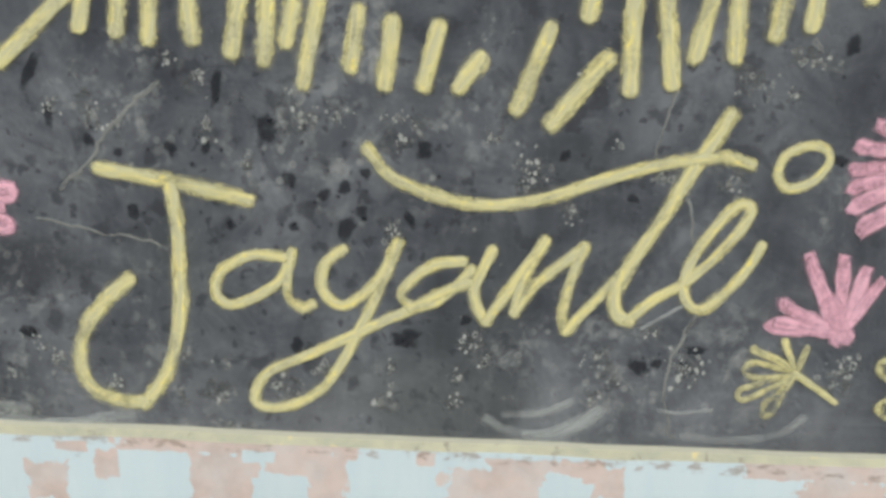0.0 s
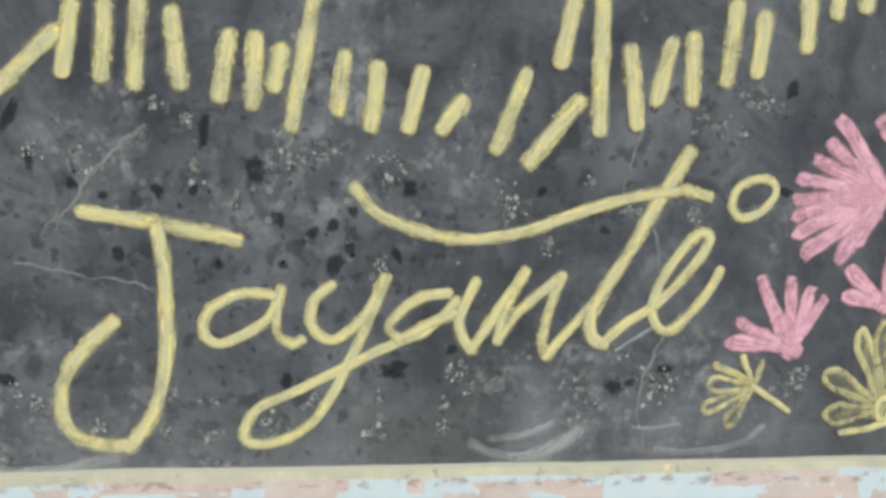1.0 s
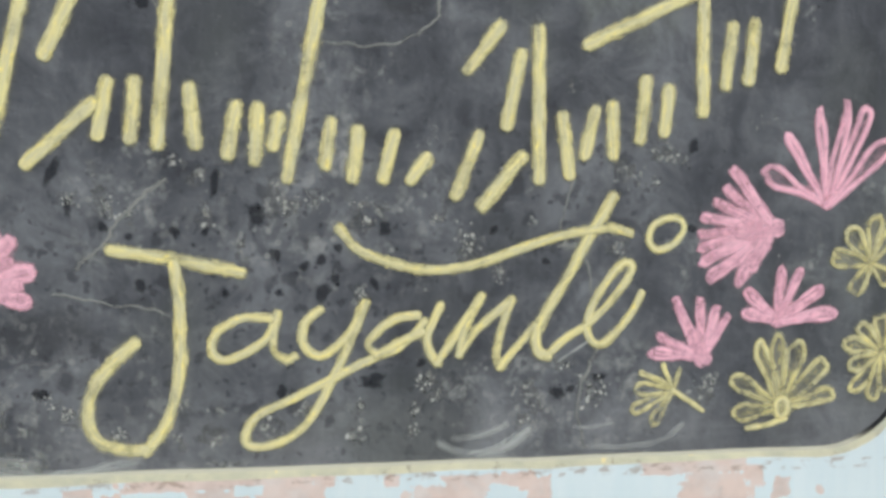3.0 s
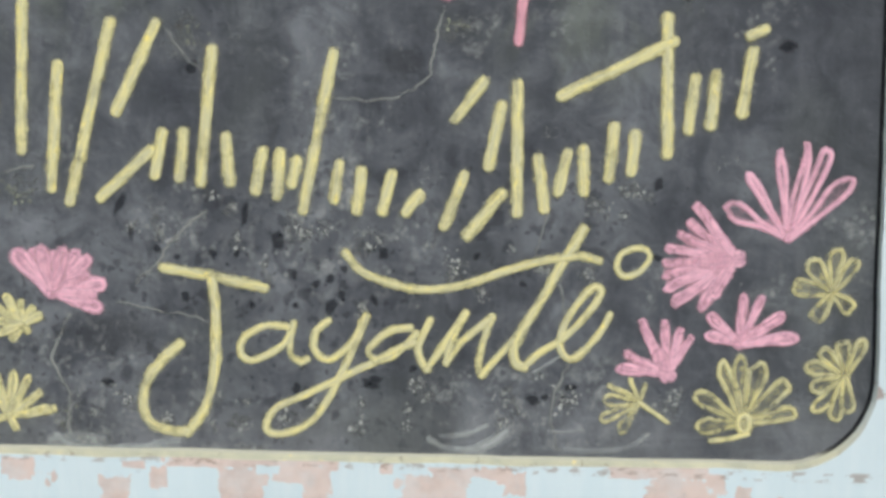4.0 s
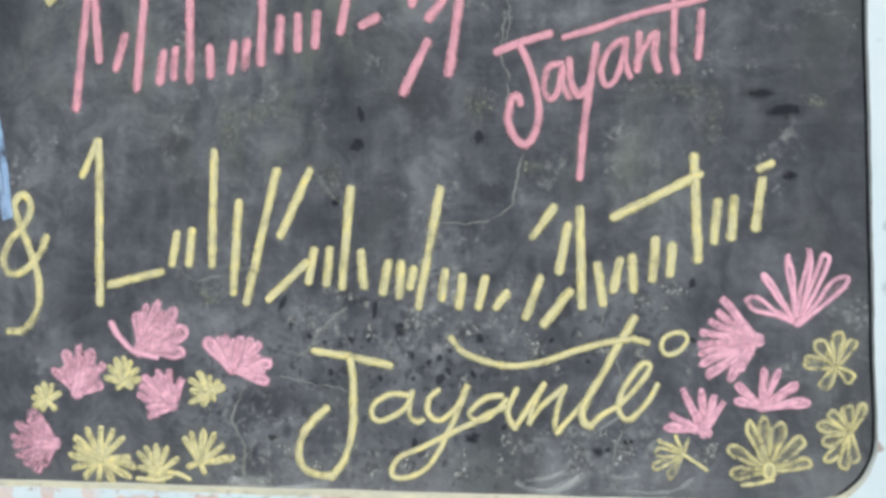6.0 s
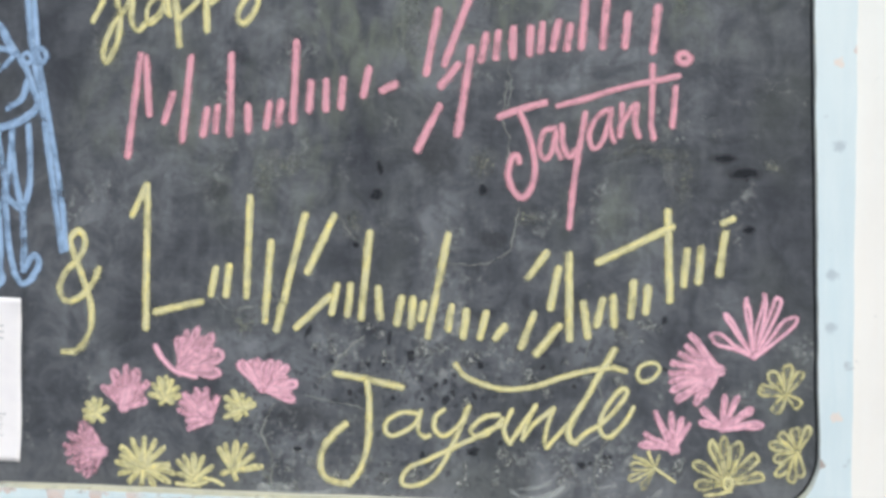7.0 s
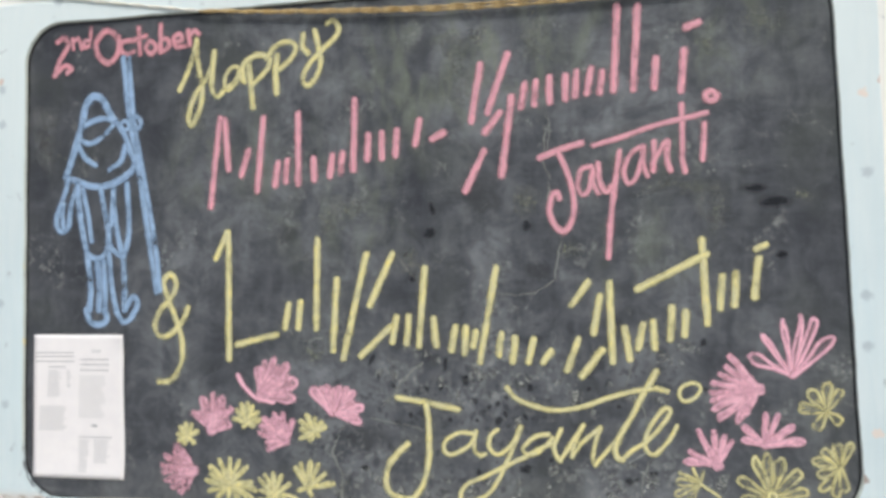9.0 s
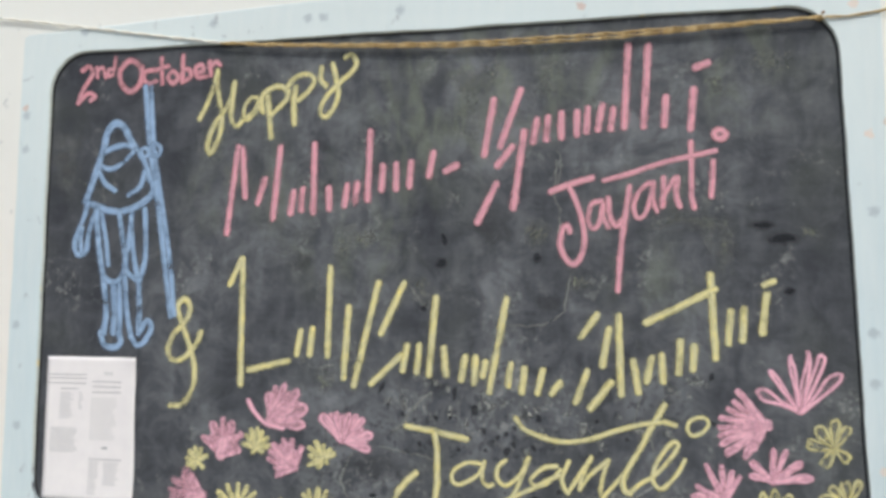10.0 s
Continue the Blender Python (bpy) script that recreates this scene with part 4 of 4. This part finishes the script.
flower(pink_chalk, 0.0118, -0.252, 1.098, "pink chalk flower with overlapping petals on the blackboard", [(-0.293, 1.134, 0.013), (-0.272, 1.164, 0.015), (-0.248, 1.174, 0.013), (-0.224, 1.165, 0.015), (-0.205, 1.145, 0.013), (-0.210, 1.111, 0.015)], load=0.72)
flower(pink_chalk, 0.0118, -0.094, 1.08, "pink chalk flower with ragged petals on the blackboard", [(-0.150, 1.112, 0.011), (-0.153, 1.096, 0.011), (-0.143, 1.128, 0.011), (-0.120, 1.137, 0.011), (-0.102, 1.138, 0.011), (-0.078, 1.125, 0.011), (-0.134, 1.063, 0.013), (-0.085, 1.107, 0.011)], load=0.9)
flower(pink_chalk, 0.0112, -0.29, 1.016, "pink chalk flower with uneven drooping petals on the blackboard", [(-0.333, 1.070, 0.019), (-0.356, 1.047, 0.011), (-0.367, 1.026, 0.011), (-0.361, 1.012, 0.011), (-0.357, 0.994, 0.011), (-0.341, 0.981, 0.011), (-0.323, 0.968, 0.011), (-0.308, 0.976, 0.011)], load=0.55)
flower(yellow_chalk, 0.0075, -0.174, 1.114, "small yellow chalk flower with short petals on the blackboard", [(-0.206, 1.123, 0.011), (-0.200, 1.141, 0.011), (-0.187, 1.153, 0.011), (-0.174, 1.156, 0.011), (-0.162, 1.149, 0.011), (-0.149, 1.137, 0.011), (-0.146, 1.121, 0.011), (-0.159, 1.107, 0.011), (-0.185, 1.105, 0.011)])
flower(yellow_chalk, 0.0075, -0.033, 1.100, "small yellow chalk flower with leaning petals on the blackboard", [(-0.068, 1.122, 0.011), (-0.053, 1.134, 0.011), (-0.034, 1.130, 0.011), (-0.019, 1.121, 0.011), (-0.009, 1.111, 0.011), (-0.065, 1.104, 0.011), (-0.068, 1.085, 0.011), (-0.047, 1.080, 0.011), (-0.027, 1.090, 0.011)])
flower(yellow_chalk, 0.0075, -0.302, 1.083, "small yellow chalk flower with tight petals on the blackboard", [(-0.328, 1.090, 0.011), (-0.322, 1.105, 0.011), (-0.309, 1.113, 0.011), (-0.293, 1.112, 0.011), (-0.280, 1.097, 0.011), (-0.328, 1.074, 0.011), (-0.312, 1.067, 0.011), (-0.288, 1.069, 0.011)])
flower(yellow_chalk, 0.0098, -0.213, 0.994, "large yellow chalk flower with petals all round on the blackboard", [(-0.267, 0.998, 0.011), (-0.262, 0.977, 0.011), (-0.242, 0.962, 0.011), (-0.216, 0.957, 0.011), (-0.191, 0.957, 0.011), (-0.162, 0.965, 0.011), (-0.156, 0.983, 0.011), (-0.162, 0.998, 0.011), (-0.173, 1.030, 0.011), (-0.191, 1.042, 0.011), (-0.213, 1.047, 0.011), (-0.238, 1.044, 0.011), (-0.258, 1.028, 0.011), (-0.261, 1.013, 0.011)])
flower(yellow_chalk, 0.0085, -0.118, 0.975, "yellow chalk flower with blurred petals on the blackboard", [(-0.153, 1.007, 0.01), (-0.140, 1.016, 0.01), (-0.121, 1.020, 0.01), (-0.103, 1.017, 0.01), (-0.150, 0.983, 0.01), (-0.137, 0.966, 0.01), (-0.109, 0.959, 0.01), (-0.090, 0.973, 0.01), (-0.084, 1.000, 0.01)], [(-0.151, 0.965), (-0.119, 0.964), (-0.098, 0.970)], [(-0.100, 0.977), (-0.084, 0.974), (-0.067, 0.967)])
flower(yellow_chalk, 0.0095, -0.050, 0.992, "yellow chalk flower with broad spread petals on the blackboard", [(-0.078, 1.033, 0.0105), (-0.065, 1.042, 0.0105), (-0.044, 1.047, 0.0105), (-0.025, 1.040, 0.0105), (-0.010, 1.023, 0.0105), (0.005, 1.003, 0.0105), (-0.072, 0.986, 0.0105), (-0.041, 0.975, 0.0105)])

# worn spots of the board's paint: bare dark flakes, and specks and rings of old chalk
def spot(bm, cover, rng, x, z, wide, tall, profile, strength, depth):
    """A ragged round mark; profile: its cover at the middle, half way, near the edge and at the edge."""
    turn, count, tilt = rng.uniform(0, 6.28), 14, rng.uniform(-0.5, 0.5)
    rings = []
    for share, c in zip((0.5, 0.8, 1.0), profile[1:]):
        ring = []
        for k in range(count):
            th = k * 2 * math.pi / count
            r = share * (1 + 0.55 * noise.noise(Vector((math.cos(th) * 1.4 + turn * 9, math.sin(th) * 1.4, turn))))
            px, pz = wide * r * math.cos(th), tall * r * math.sin(th)
            v = bm.verts.new((x + px * math.cos(tilt) - pz * math.sin(tilt), -depth, z + px * math.sin(tilt) + pz * math.cos(tilt)))
            v[cover] = c * strength
            ring.append(v)
        rings.append(ring)
    mid = bm.verts.new((x, -depth, z))
    mid[cover] = profile[0] * strength
    for k in range(count):
        j = (k + 1) % count
        bm.faces.new((mid, rings[0][k], rings[0][j]))
        for a, b in zip(rings, rings[1:]):
            bm.faces.new((a[k], b[k], b[j], a[j]))


def spots_mesh(name, mat, label, fill):
    bm = bmesh.new()
    fill(bm, bm.verts.layers.float.new("cover"))
    return tagged(part(name, bm, mat, board, label), kind="stuff")


FLAKES = ((0.094, 1.208, 0.003, 0.0075), (0.082, 1.242, 0.004, 0.011), (0.188, 1.186, 0.004, 0.005), (0.157, 1.135, 0.005, 0.005), (0.147, 1.181, 0.003, 0.003),
          (0.125, 1.190, 0.004, 0.004), (0.225, 1.234, 0.0035, 0.009), (0.263, 1.202, 0.006, 0.0076), (0.280, 1.165, 0.005, 0.005), (0.307, 1.154, 0.004, 0.0046),
          (0.322, 1.160, 0.004, 0.0045), (0.338, 1.171, 0.0035, 0.004), (0.336, 1.142, 0.004, 0.005), (0.323, 1.128, 0.006, 0.008), (0.283, 1.128, 0.003, 0.003),
          (0.234, 1.128, 0.003, 0.0035), (0.382, 1.190, 0.005, 0.006), (0.373, 1.137, 0.003, 0.006), (0.216, 1.187, 0.003, 0.004), (0.488, 1.189, 0.0035, 0.004),
          (0.541, 1.159, 0.004, 0.0025), (0.688, 1.273, 0.005, 0.006), (0.689, 1.192, 0.006, 0.003))
LOW_FLAKES = ((0.065, 1.035, 0.007, 0.004), (0.285, 1.033, 0.004, 0.005), (0.372, 1.042, 0.009, 0.0065), (0.419, 1.059, 0.004, 0.0035),
              (0.555, 1.026, 0.008, 0.005), (0.598, 1.042, 0.006, 0.003), (0.569, 1.030, 0.004, 0.003), (0.198, 1.480, 0.008, 0.008), (0.204, 1.526, 0.004, 0.009),
              (0.165, 1.394, 0.006, 0.007), (0.782, 1.544, 0.013, 0.005), (0.813, 1.519, 0.019, 0.007), (0.823, 1.426, 0.007, 0.0055), (0.382, 1.488, 0.006, 0.008))


def flakes(bm, cover):
    rng = random.Random(11)
    for x, z, wide, tall in FLAKES + LOW_FLAKES:
        spot(bm, cover, rng, x, z, wide * 1.5, tall * 1.5, (1.0, 0.85, 0.5, 0.0), 0.95, 0.0002)
        for k in range(2):
            spot(bm, cover, rng, x + rng.gauss(0, 0.012), z + rng.gauss(0, 0.012), rng.uniform(0.001, 0.0024), rng.uniform(0.001, 0.0024), (1.0, 0.9, 0.6, 0.0), 0.7, 0.00022)


SPECKLED = ((0.131, 1.206, 0.007, 0.012), (0.146, 1.204, 0.004, 0.005), (0.189, 1.253, 0.007, 0.006), (0.212, 1.240, 0.006, 0.005), (0.218, 1.206, 0.003, 0.012),
            (0.278, 1.229, 0.004, 0.004), (0.293, 1.214, 0.014, 0.010), (0.316, 1.215, 0.006, 0.006), (0.362, 1.213, 0.007, 0.006), (0.376, 1.206, 0.006, 0.005),
            (0.368, 1.195, 0.008, 0.005), (0.096, 1.217, 0.006, 0.005), (0.248, 1.175, 0.004, 0.007), (0.360, 1.129, 0.006, 0.006), (0.497, 1.247, 0.002, 0.004),
            (0.432, 1.201, 0.005, 0.005), (0.462, 1.176, 0.013, 0.013), (0.527, 1.198, 0.003, 0.003), (0.623, 1.242, 0.013, 0.009), (0.658, 1.265, 0.015, 0.007),
            (0.651, 1.238, 0.004, 0.004), (0.613, 1.173, 0.008, 0.008), (0.560, 1.174, 0.010, 0.004), (0.494, 1.146, 0.005, 0.008))
LOW_SPECKLED = ((0.072, 1.027, 0.007, 0.005), (0.048, 0.997, 0.005, 0.005), (0.087, 1.013, 0.009, 0.008), (0.044, 0.970, 0.010, 0.005), (0.134, 0.994, 0.006, 0.005),
                (0.195, 1.020, 0.004, 0.006), (0.229, 1.015, 0.011, 0.003), (0.189, 0.988, 0.004, 0.005), (0.225, 0.987, 0.012, 0.006), (0.276, 0.994, 0.014, 0.010),
                (0.305, 1.015, 0.006, 0.006), (0.361, 1.013, 0.004, 0.006), (0.355, 0.988, 0.008, 0.006), (0.234, 0.963, 0.013, 0.003), (0.425, 1.039, 0.009, 0.008),
                (0.413, 1.010, 0.005, 0.005), (0.413, 0.991, 0.006, 0.005), (0.435, 1.024, 0.005, 0.004), (0.522, 1.031, 0.007, 0.006), (0.534, 1.019, 0.008, 0.006),
                (0.524, 0.999, 0.009, 0.008), (0.593, 1.028, 0.013, 0.013), (0.710, 1.030, 0.011, 0.012), (0.561, 1.055, 0.007, 0.004))
HIGH_SPECKLED = ((-0.002, 1.513, 0.024, 0.024), (0.165, 1.423, 0.016, 0.021), (0.034, 1.530, 0.024, 0.018), (0.649, 1.555, 0.054, 0.005), (0.687, 1.549, 0.021, 0.011),
                 (0.721, 1.510, 0.017, 0.029), (0.382, 1.531, 0.015, 0.013), (0.458, 1.445, 0.014, 0.009), (0.862, 1.528, 0.013, 0.007), (-0.034, 1.253, 0.020, 0.019),
                 (0.051, 0.966, 0.020, 0.010), (0.020, 0.994, 0.010, 0.029), (-0.620, 1.694, 0.032, 0.050), (-0.288, 1.764, 0.026, 0.035), (0.299, 1.852, 0.013, 0.019),
                 (0.402, 1.838, 0.024, 0.035), (0.799, 1.839, 0.023, 0.013), (0.713, 1.809, 0.015, 0.018), (0.378, 1.536, 0.018, 0.017), (0.246, 1.817, 0.030, 0.036))


def speckle(bm, cover, rng, x, z, wide, tall, soft):
    for k in range(min(34, int(6 + wide * tall * 1.7e5))):
        px, pz = x + wide * rng.gauss(0, 0.62), z + tall * rng.gauss(0, 0.62)
        r = rng.uniform(0.0008, 0.0021) * rng.choice((0.7, 1.0, 1.4))
        ring = (0.1, 0.35, 1.0, 0.0) if r > 0.0015 and rng.random() < 0.6 else (1.0, 1.0, 0.6, 0.0)
        spot(bm, cover, rng, px, pz, r, r * rng.uniform(0.8, 1.5), ring, rng.uniform(0.4, 1.0) * soft, 0.00026)


def specks(bm, cover):
    rng = random.Random(23)
    for cluster in SPECKLED + LOW_SPECKLED:
        speckle(bm, cover, rng, *cluster, 1.0)
    for k in range(34):
        speckle(bm, cover, rng, rng.uniform(-0.1, 0.86), rng.uniform(1.24, 1.86), rng.uniform(0.005, 0.018), rng.uniform(0.005, 0.014), 0.55)
    for k in range(420):
        x, z = rng.uniform(-0.64, 0.88), rng.uniform(0.975, 1.9)
        r = rng.uniform(0.0006, 0.0015)
        if z < 1.32 or k % 3 == 0:
            spot(bm, cover, rng, x, z, r, r * rng.uniform(0.7, 1.6), (1.0, 1.0, 0.6, 0.0), rng.uniform(0.2, 0.6), 0.00024)


def hazes(bm, cover):
    rng = random.Random(51)
    for x, z, wide, tall in SPECKLED + LOW_SPECKLED + HIGH_SPECKLED:
        for k in range(3):
            size = rng.uniform(0.7, 1.5)
            spot(bm, cover, rng, x + wide * rng.gauss(0, 0.6), z + tall * rng.gauss(0, 0.6), wide * size + 0.002, tall * size + 0.002, (0.8, 0.65, 0.4, 0.0), rng.uniform(0.45, 0.85), 0.00015)


def old_specks(bm, cover):
    rng = random.Random(37)
    for cluster in HIGH_SPECKLED:
        speckle(bm, cover, rng, *cluster, 0.8)


spots_mesh("bare_flake_layer", bare_mat, "dark spots where the paint is bare", flakes)
spots_mesh("dust_haze", haze_mat, "pale dusty haze left by wiped chalk", hazes)
spots_mesh("chalk_specks", speck_mat, "pale specks and rings of old chalk", specks)
spots_mesh("old_chalk_specks", old_speck_mat, "greenish specks of old chalk", old_specks)

# cracks and wiped dust
crack(0.0032, [(0.448, 1.464), (0.436, 1.425), (0.430, 1.387), (0.399, 1.367), (0.372, 1.361), (0.311, 1.362)])
crack(0.0024, [(0.566, 1.241), (0.559, 1.214), (0.554, 1.187)])
crack(0.0028, [(0.582, 1.159), (0.588, 1.132), (0.594, 1.098)])
crack(0.0036, [(0.597, 1.076), (0.581, 1.037), (0.577, 1.003), (0.585, 0.968)])
crack(0.0045, [(0.180, 1.235), (0.155, 1.213), (0.138, 1.195), (0.125, 1.175), (0.100, 1.150)])
crack(0.0048, [(0.021, 1.111), (0.005, 1.071), (0.002, 1.053), (0.019, 1.023), (0.019, 0.974)])
crack(0.0032, [(0.081, 1.127), (0.128, 1.119), (0.177, 1.111)])
crack(0.0024, [(0.423, 1.710), (0.427, 1.658), (0.418, 1.615)])
crack(0.0024, [(0.134, 1.437), (0.160, 1.405), (0.179, 1.388)])
crack(0.0040, [(-0.102, 1.312), (-0.077, 1.288), (-0.058, 1.273), (-0.037, 1.276), (-0.018, 1.281)])
crack(0.0032, [(0.419, 1.673), (0.416, 1.606), (0.426, 1.578), (0.422, 1.533)])
smear(0.0036, [(0.555, 1.058), (0.572, 1.069), (0.588, 1.080)])
smear(0.0040, [(0.574, 0.991), (0.590, 0.990), (0.614, 0.994)])
smear(0.0126, [(0.438, 0.977), (0.456, 0.968), (0.479, 0.964), (0.501, 0.970), (0.526, 0.988)])
smear(0.0084, [(0.470, 0.966), (0.492, 0.970), (0.514, 0.984)])
smear(0.0112, [(0.005, 0.969), (0.030, 0.960), (0.079, 0.957), (0.129, 0.960)])
smear(0.0084, [(0.595, 0.970), (0.635, 0.969), (0.670, 0.977), (0.686, 0.990)])
smear(0.0168, [(0.034, 0.948), (0.092, 0.955), (0.145, 0.966)])
smear(0.0196, [(0.001, 0.965), (0.028, 0.968), (0.056, 0.964)])
smear(0.0084, [(0.452, 0.982), (0.481, 0.985), (0.503, 0.995)])

# ---- sheet of paper taped to the board ----
def sheet_lift(u, v):
    """How far the paper stands off the board: a slight roll at its right edge and lower corner."""
    return 0.0016 + 0.006 * max(0.0, u - 0.8) ** 2 * 10 * (0.6 + 0.4 * v) + 0.003 * max(0.0, 0.15 - v) * 4 + 0.0008 * math.sin(5 * u + 3 * v) + 0.03 * max(0.0, u + v - 1.84)


def paper_sheet(x, z, width, height):
    ob = drawing("paper_sheet", x, z, "white printed paper sheet with grey columns, fixed to the blackboard", "paper")
    bm = bmesh.new()
    grid = {}
    for depth in (0.0, 0.0003):
        for i in range(22):
            for j in range(31):
                u, v = i / 21, j / 30
                grid[depth, i, j] = bm.verts.new((u * width + 0.0012 * math.sin(v * 7) * u, -sheet_lift(u, v) - depth, v * height))
    for depth in (0.0, 0.0003):
        for i in range(21):
            for j in range(30):
                bm.faces.new([grid[depth, a, b] for a, b in ((i, j), (i + 1, j), (i + 1, j + 1), (i, j + 1))])
    rim = [(i, 0) for i in range(22)] + [(21, j) for j in range(1, 31)] + [(i, 30) for i in range(20, -1, -1)] + [(0, j) for j in range(29, 0, -1)]
    for a, b in zip(rim, rim[1:] + rim[:1]):
        bm.faces.new([grid[0.0, a[0], a[1]], grid[0.0, b[0], b[1]], grid[0.0003, b[0], b[1]], grid[0.0003, a[0], a[1]]])
    part("sheet", bm, paper_mat, ob, smooth=True)

    def printed(u0, u1, v0, v1, mat, off=0.0006):
        b = bmesh.new()
        cols = 8
        rows = [[b.verts.new(((u0 + (u1 - u0) * k / cols) * width, -sheet_lift(u0 + (u1 - u0) * k / cols, v) - off, v * height)) for k in range(cols + 1)] for v in (v0, v1)]
        for k in range(cols):
            b.faces.new((rows[0][k], rows[0][k + 1], rows[1][k + 1], rows[1][k]))
        part("printed_bar", b, mat, ob)

    rng = random.Random(4)
    for v, u0, u1 in ((0.872, 0.02, 0.44), (0.846, 0.02, 0.44), (0.812, 0.02, 0.44), (0.772, 0.16, 0.35), (0.826, 0.51, 0.83), (0.790, 0.51, 0.83), (0.752, 0.51, 0.83), (0.287, 0.50, 0.86)):
        printed(u0, u1, v - 0.0035, v + 0.0035, ink_mat)
    printed(0.64, 0.74, 0.872, 0.896, faint_mat)
    for k in range(22):
        printed(0.50, 0.80 - 0.06 * rng.random(), 0.706 - k * 0.0135, 0.713 - k * 0.0135, faint_mat)
    printed(0.64, 0.70, 0.358, 0.374, ink_mat)
    for u0, u1, top, rows in ((0.15, 0.31, 0.745, 14), (0.36, 0.42, 0.745, 9), (0.06, 0.38, 0.495, 13), (0.50, 0.62, 0.265, 17), (0.66, 0.84, 0.265, 12)):
        for k in range(rows):
            v = top - k * 0.0135
            printed(u0 + rng.uniform(0, 0.01), u1 - rng.uniform(0, 0.05), v - 0.0030, v + 0.0030, shade_mat)
    return ob


paper_sheet(-0.656, 0.992, 0.212, 0.296)


# ---- twine across the top of the board ----
def cord(bm, line, radius, strands, turn, sides=6):
    """Twisted strands along a line of places."""
    for s in range(strands):
        rings = []
        run = 0.0
        for i, q in enumerate(line):
            if i:
                run += (q - line[i - 1]).length
            th = run * turn + s * 2 * math.pi / strands
            mid = q + Vector((0, math.cos(th), math.sin(th))) * (radius * 0.55 if strands > 1 else 0)
            r = radius * (0.62 if strands > 1 else 1) * (1 + 0.15 * noise.noise(q * 160))
            rings.append([bm.verts.new(mid + Vector((0, math.cos(k * 2 * math.pi / sides), math.sin(k * 2 * math.pi / sides))) * r) for k in range(sides)])
        for a, b in zip(rings, rings[1:]):
            for k in range(sides):
                bm.faces.new((a[k], a[(k + 1) % sides], b[(k + 1) % sides], b[k]))
        bm.faces.new(rings[0])
        bm.faces.new(rings[-1][::-1])


def hung(points, y):
    flat = glide([(x, z) for x, z in points], 0.004)
    return [Vector((q.x, y + 0.0012 * noise.noise(Vector((q.x * 14, 2, 1))), q.y + 0.0015 * noise.noise(Vector((q.x * 25, 6, 3))))) for q in flat]


twine = drawing("twine", 0.885, 1.912, "golden jute twine stretched across the blackboard's top edge", "twine")
for name, pts, radius, strands, mat, off in (
        ("strand", [(-0.27, 1.945), (-0.1, 1.930), (0.20, 1.912), (0.45, 1.9085), (0.66, 1.9105), (0.885, 1.9135)], 0.0030, 2, twine_mat, 0.0045),
        ("strand", [(-0.27, 1.944), (-0.1, 1.927), (0.20, 1.9055), (0.45, 1.9000), (0.66, 1.9045), (0.885, 1.9125)], 0.0028, 2, twine_mat, 0.0055),
        ("tail", [(0.885, 1.913), (0.93, 1.912), (1.02, 1.922)], 0.0022, 2, twine_mat, 0.0035),
        ("cord", [(-1.10, 2.075), (-0.82, 2.040), (-0.55, 1.994), (-0.27, 1.945)], 0.0030, 2, cord_mat, 0.0030)):
    bm = bmesh.new()
    cord(bm, [p - Vector((0.885, 0, 1.912)) for p in hung(pts, -RECESS - off)], radius, strands, 75)
    part(name, bm, mat, twine, smooth=True)
bm = bmesh.new()
bmesh.ops.create_uvsphere(bm, u_segments=12, v_segments=8, radius=0.0052, matrix=Matrix.LocRotScale((0, -RECESS - 0.005, -0.001), None, (1.5, 0.9, 0.9)))
part("knot", bm, twine_mat, twine, smooth=True)
nail = drawing("nail", 0.887, 1.913, "rusty nail holding the twine", "nail")
bm = bmesh.new()
turned = Euler((radians(90), 0, 0)).to_matrix()
bmesh.ops.create_cone(bm, cap_ends=True, segments=10, radius1=0.0013, radius2=0.0013, depth=0.03, matrix=Matrix.LocRotScale((0, -0.01, 0.003), turned, None))
bmesh.ops.create_cone(bm, cap_ends=True, segments=12, radius1=0.003, radius2=0.0026, depth=0.001, matrix=Matrix.LocRotScale((0, -0.0255, 0.003), turned, None))
part("shaft", bm, metal_mat, nail)
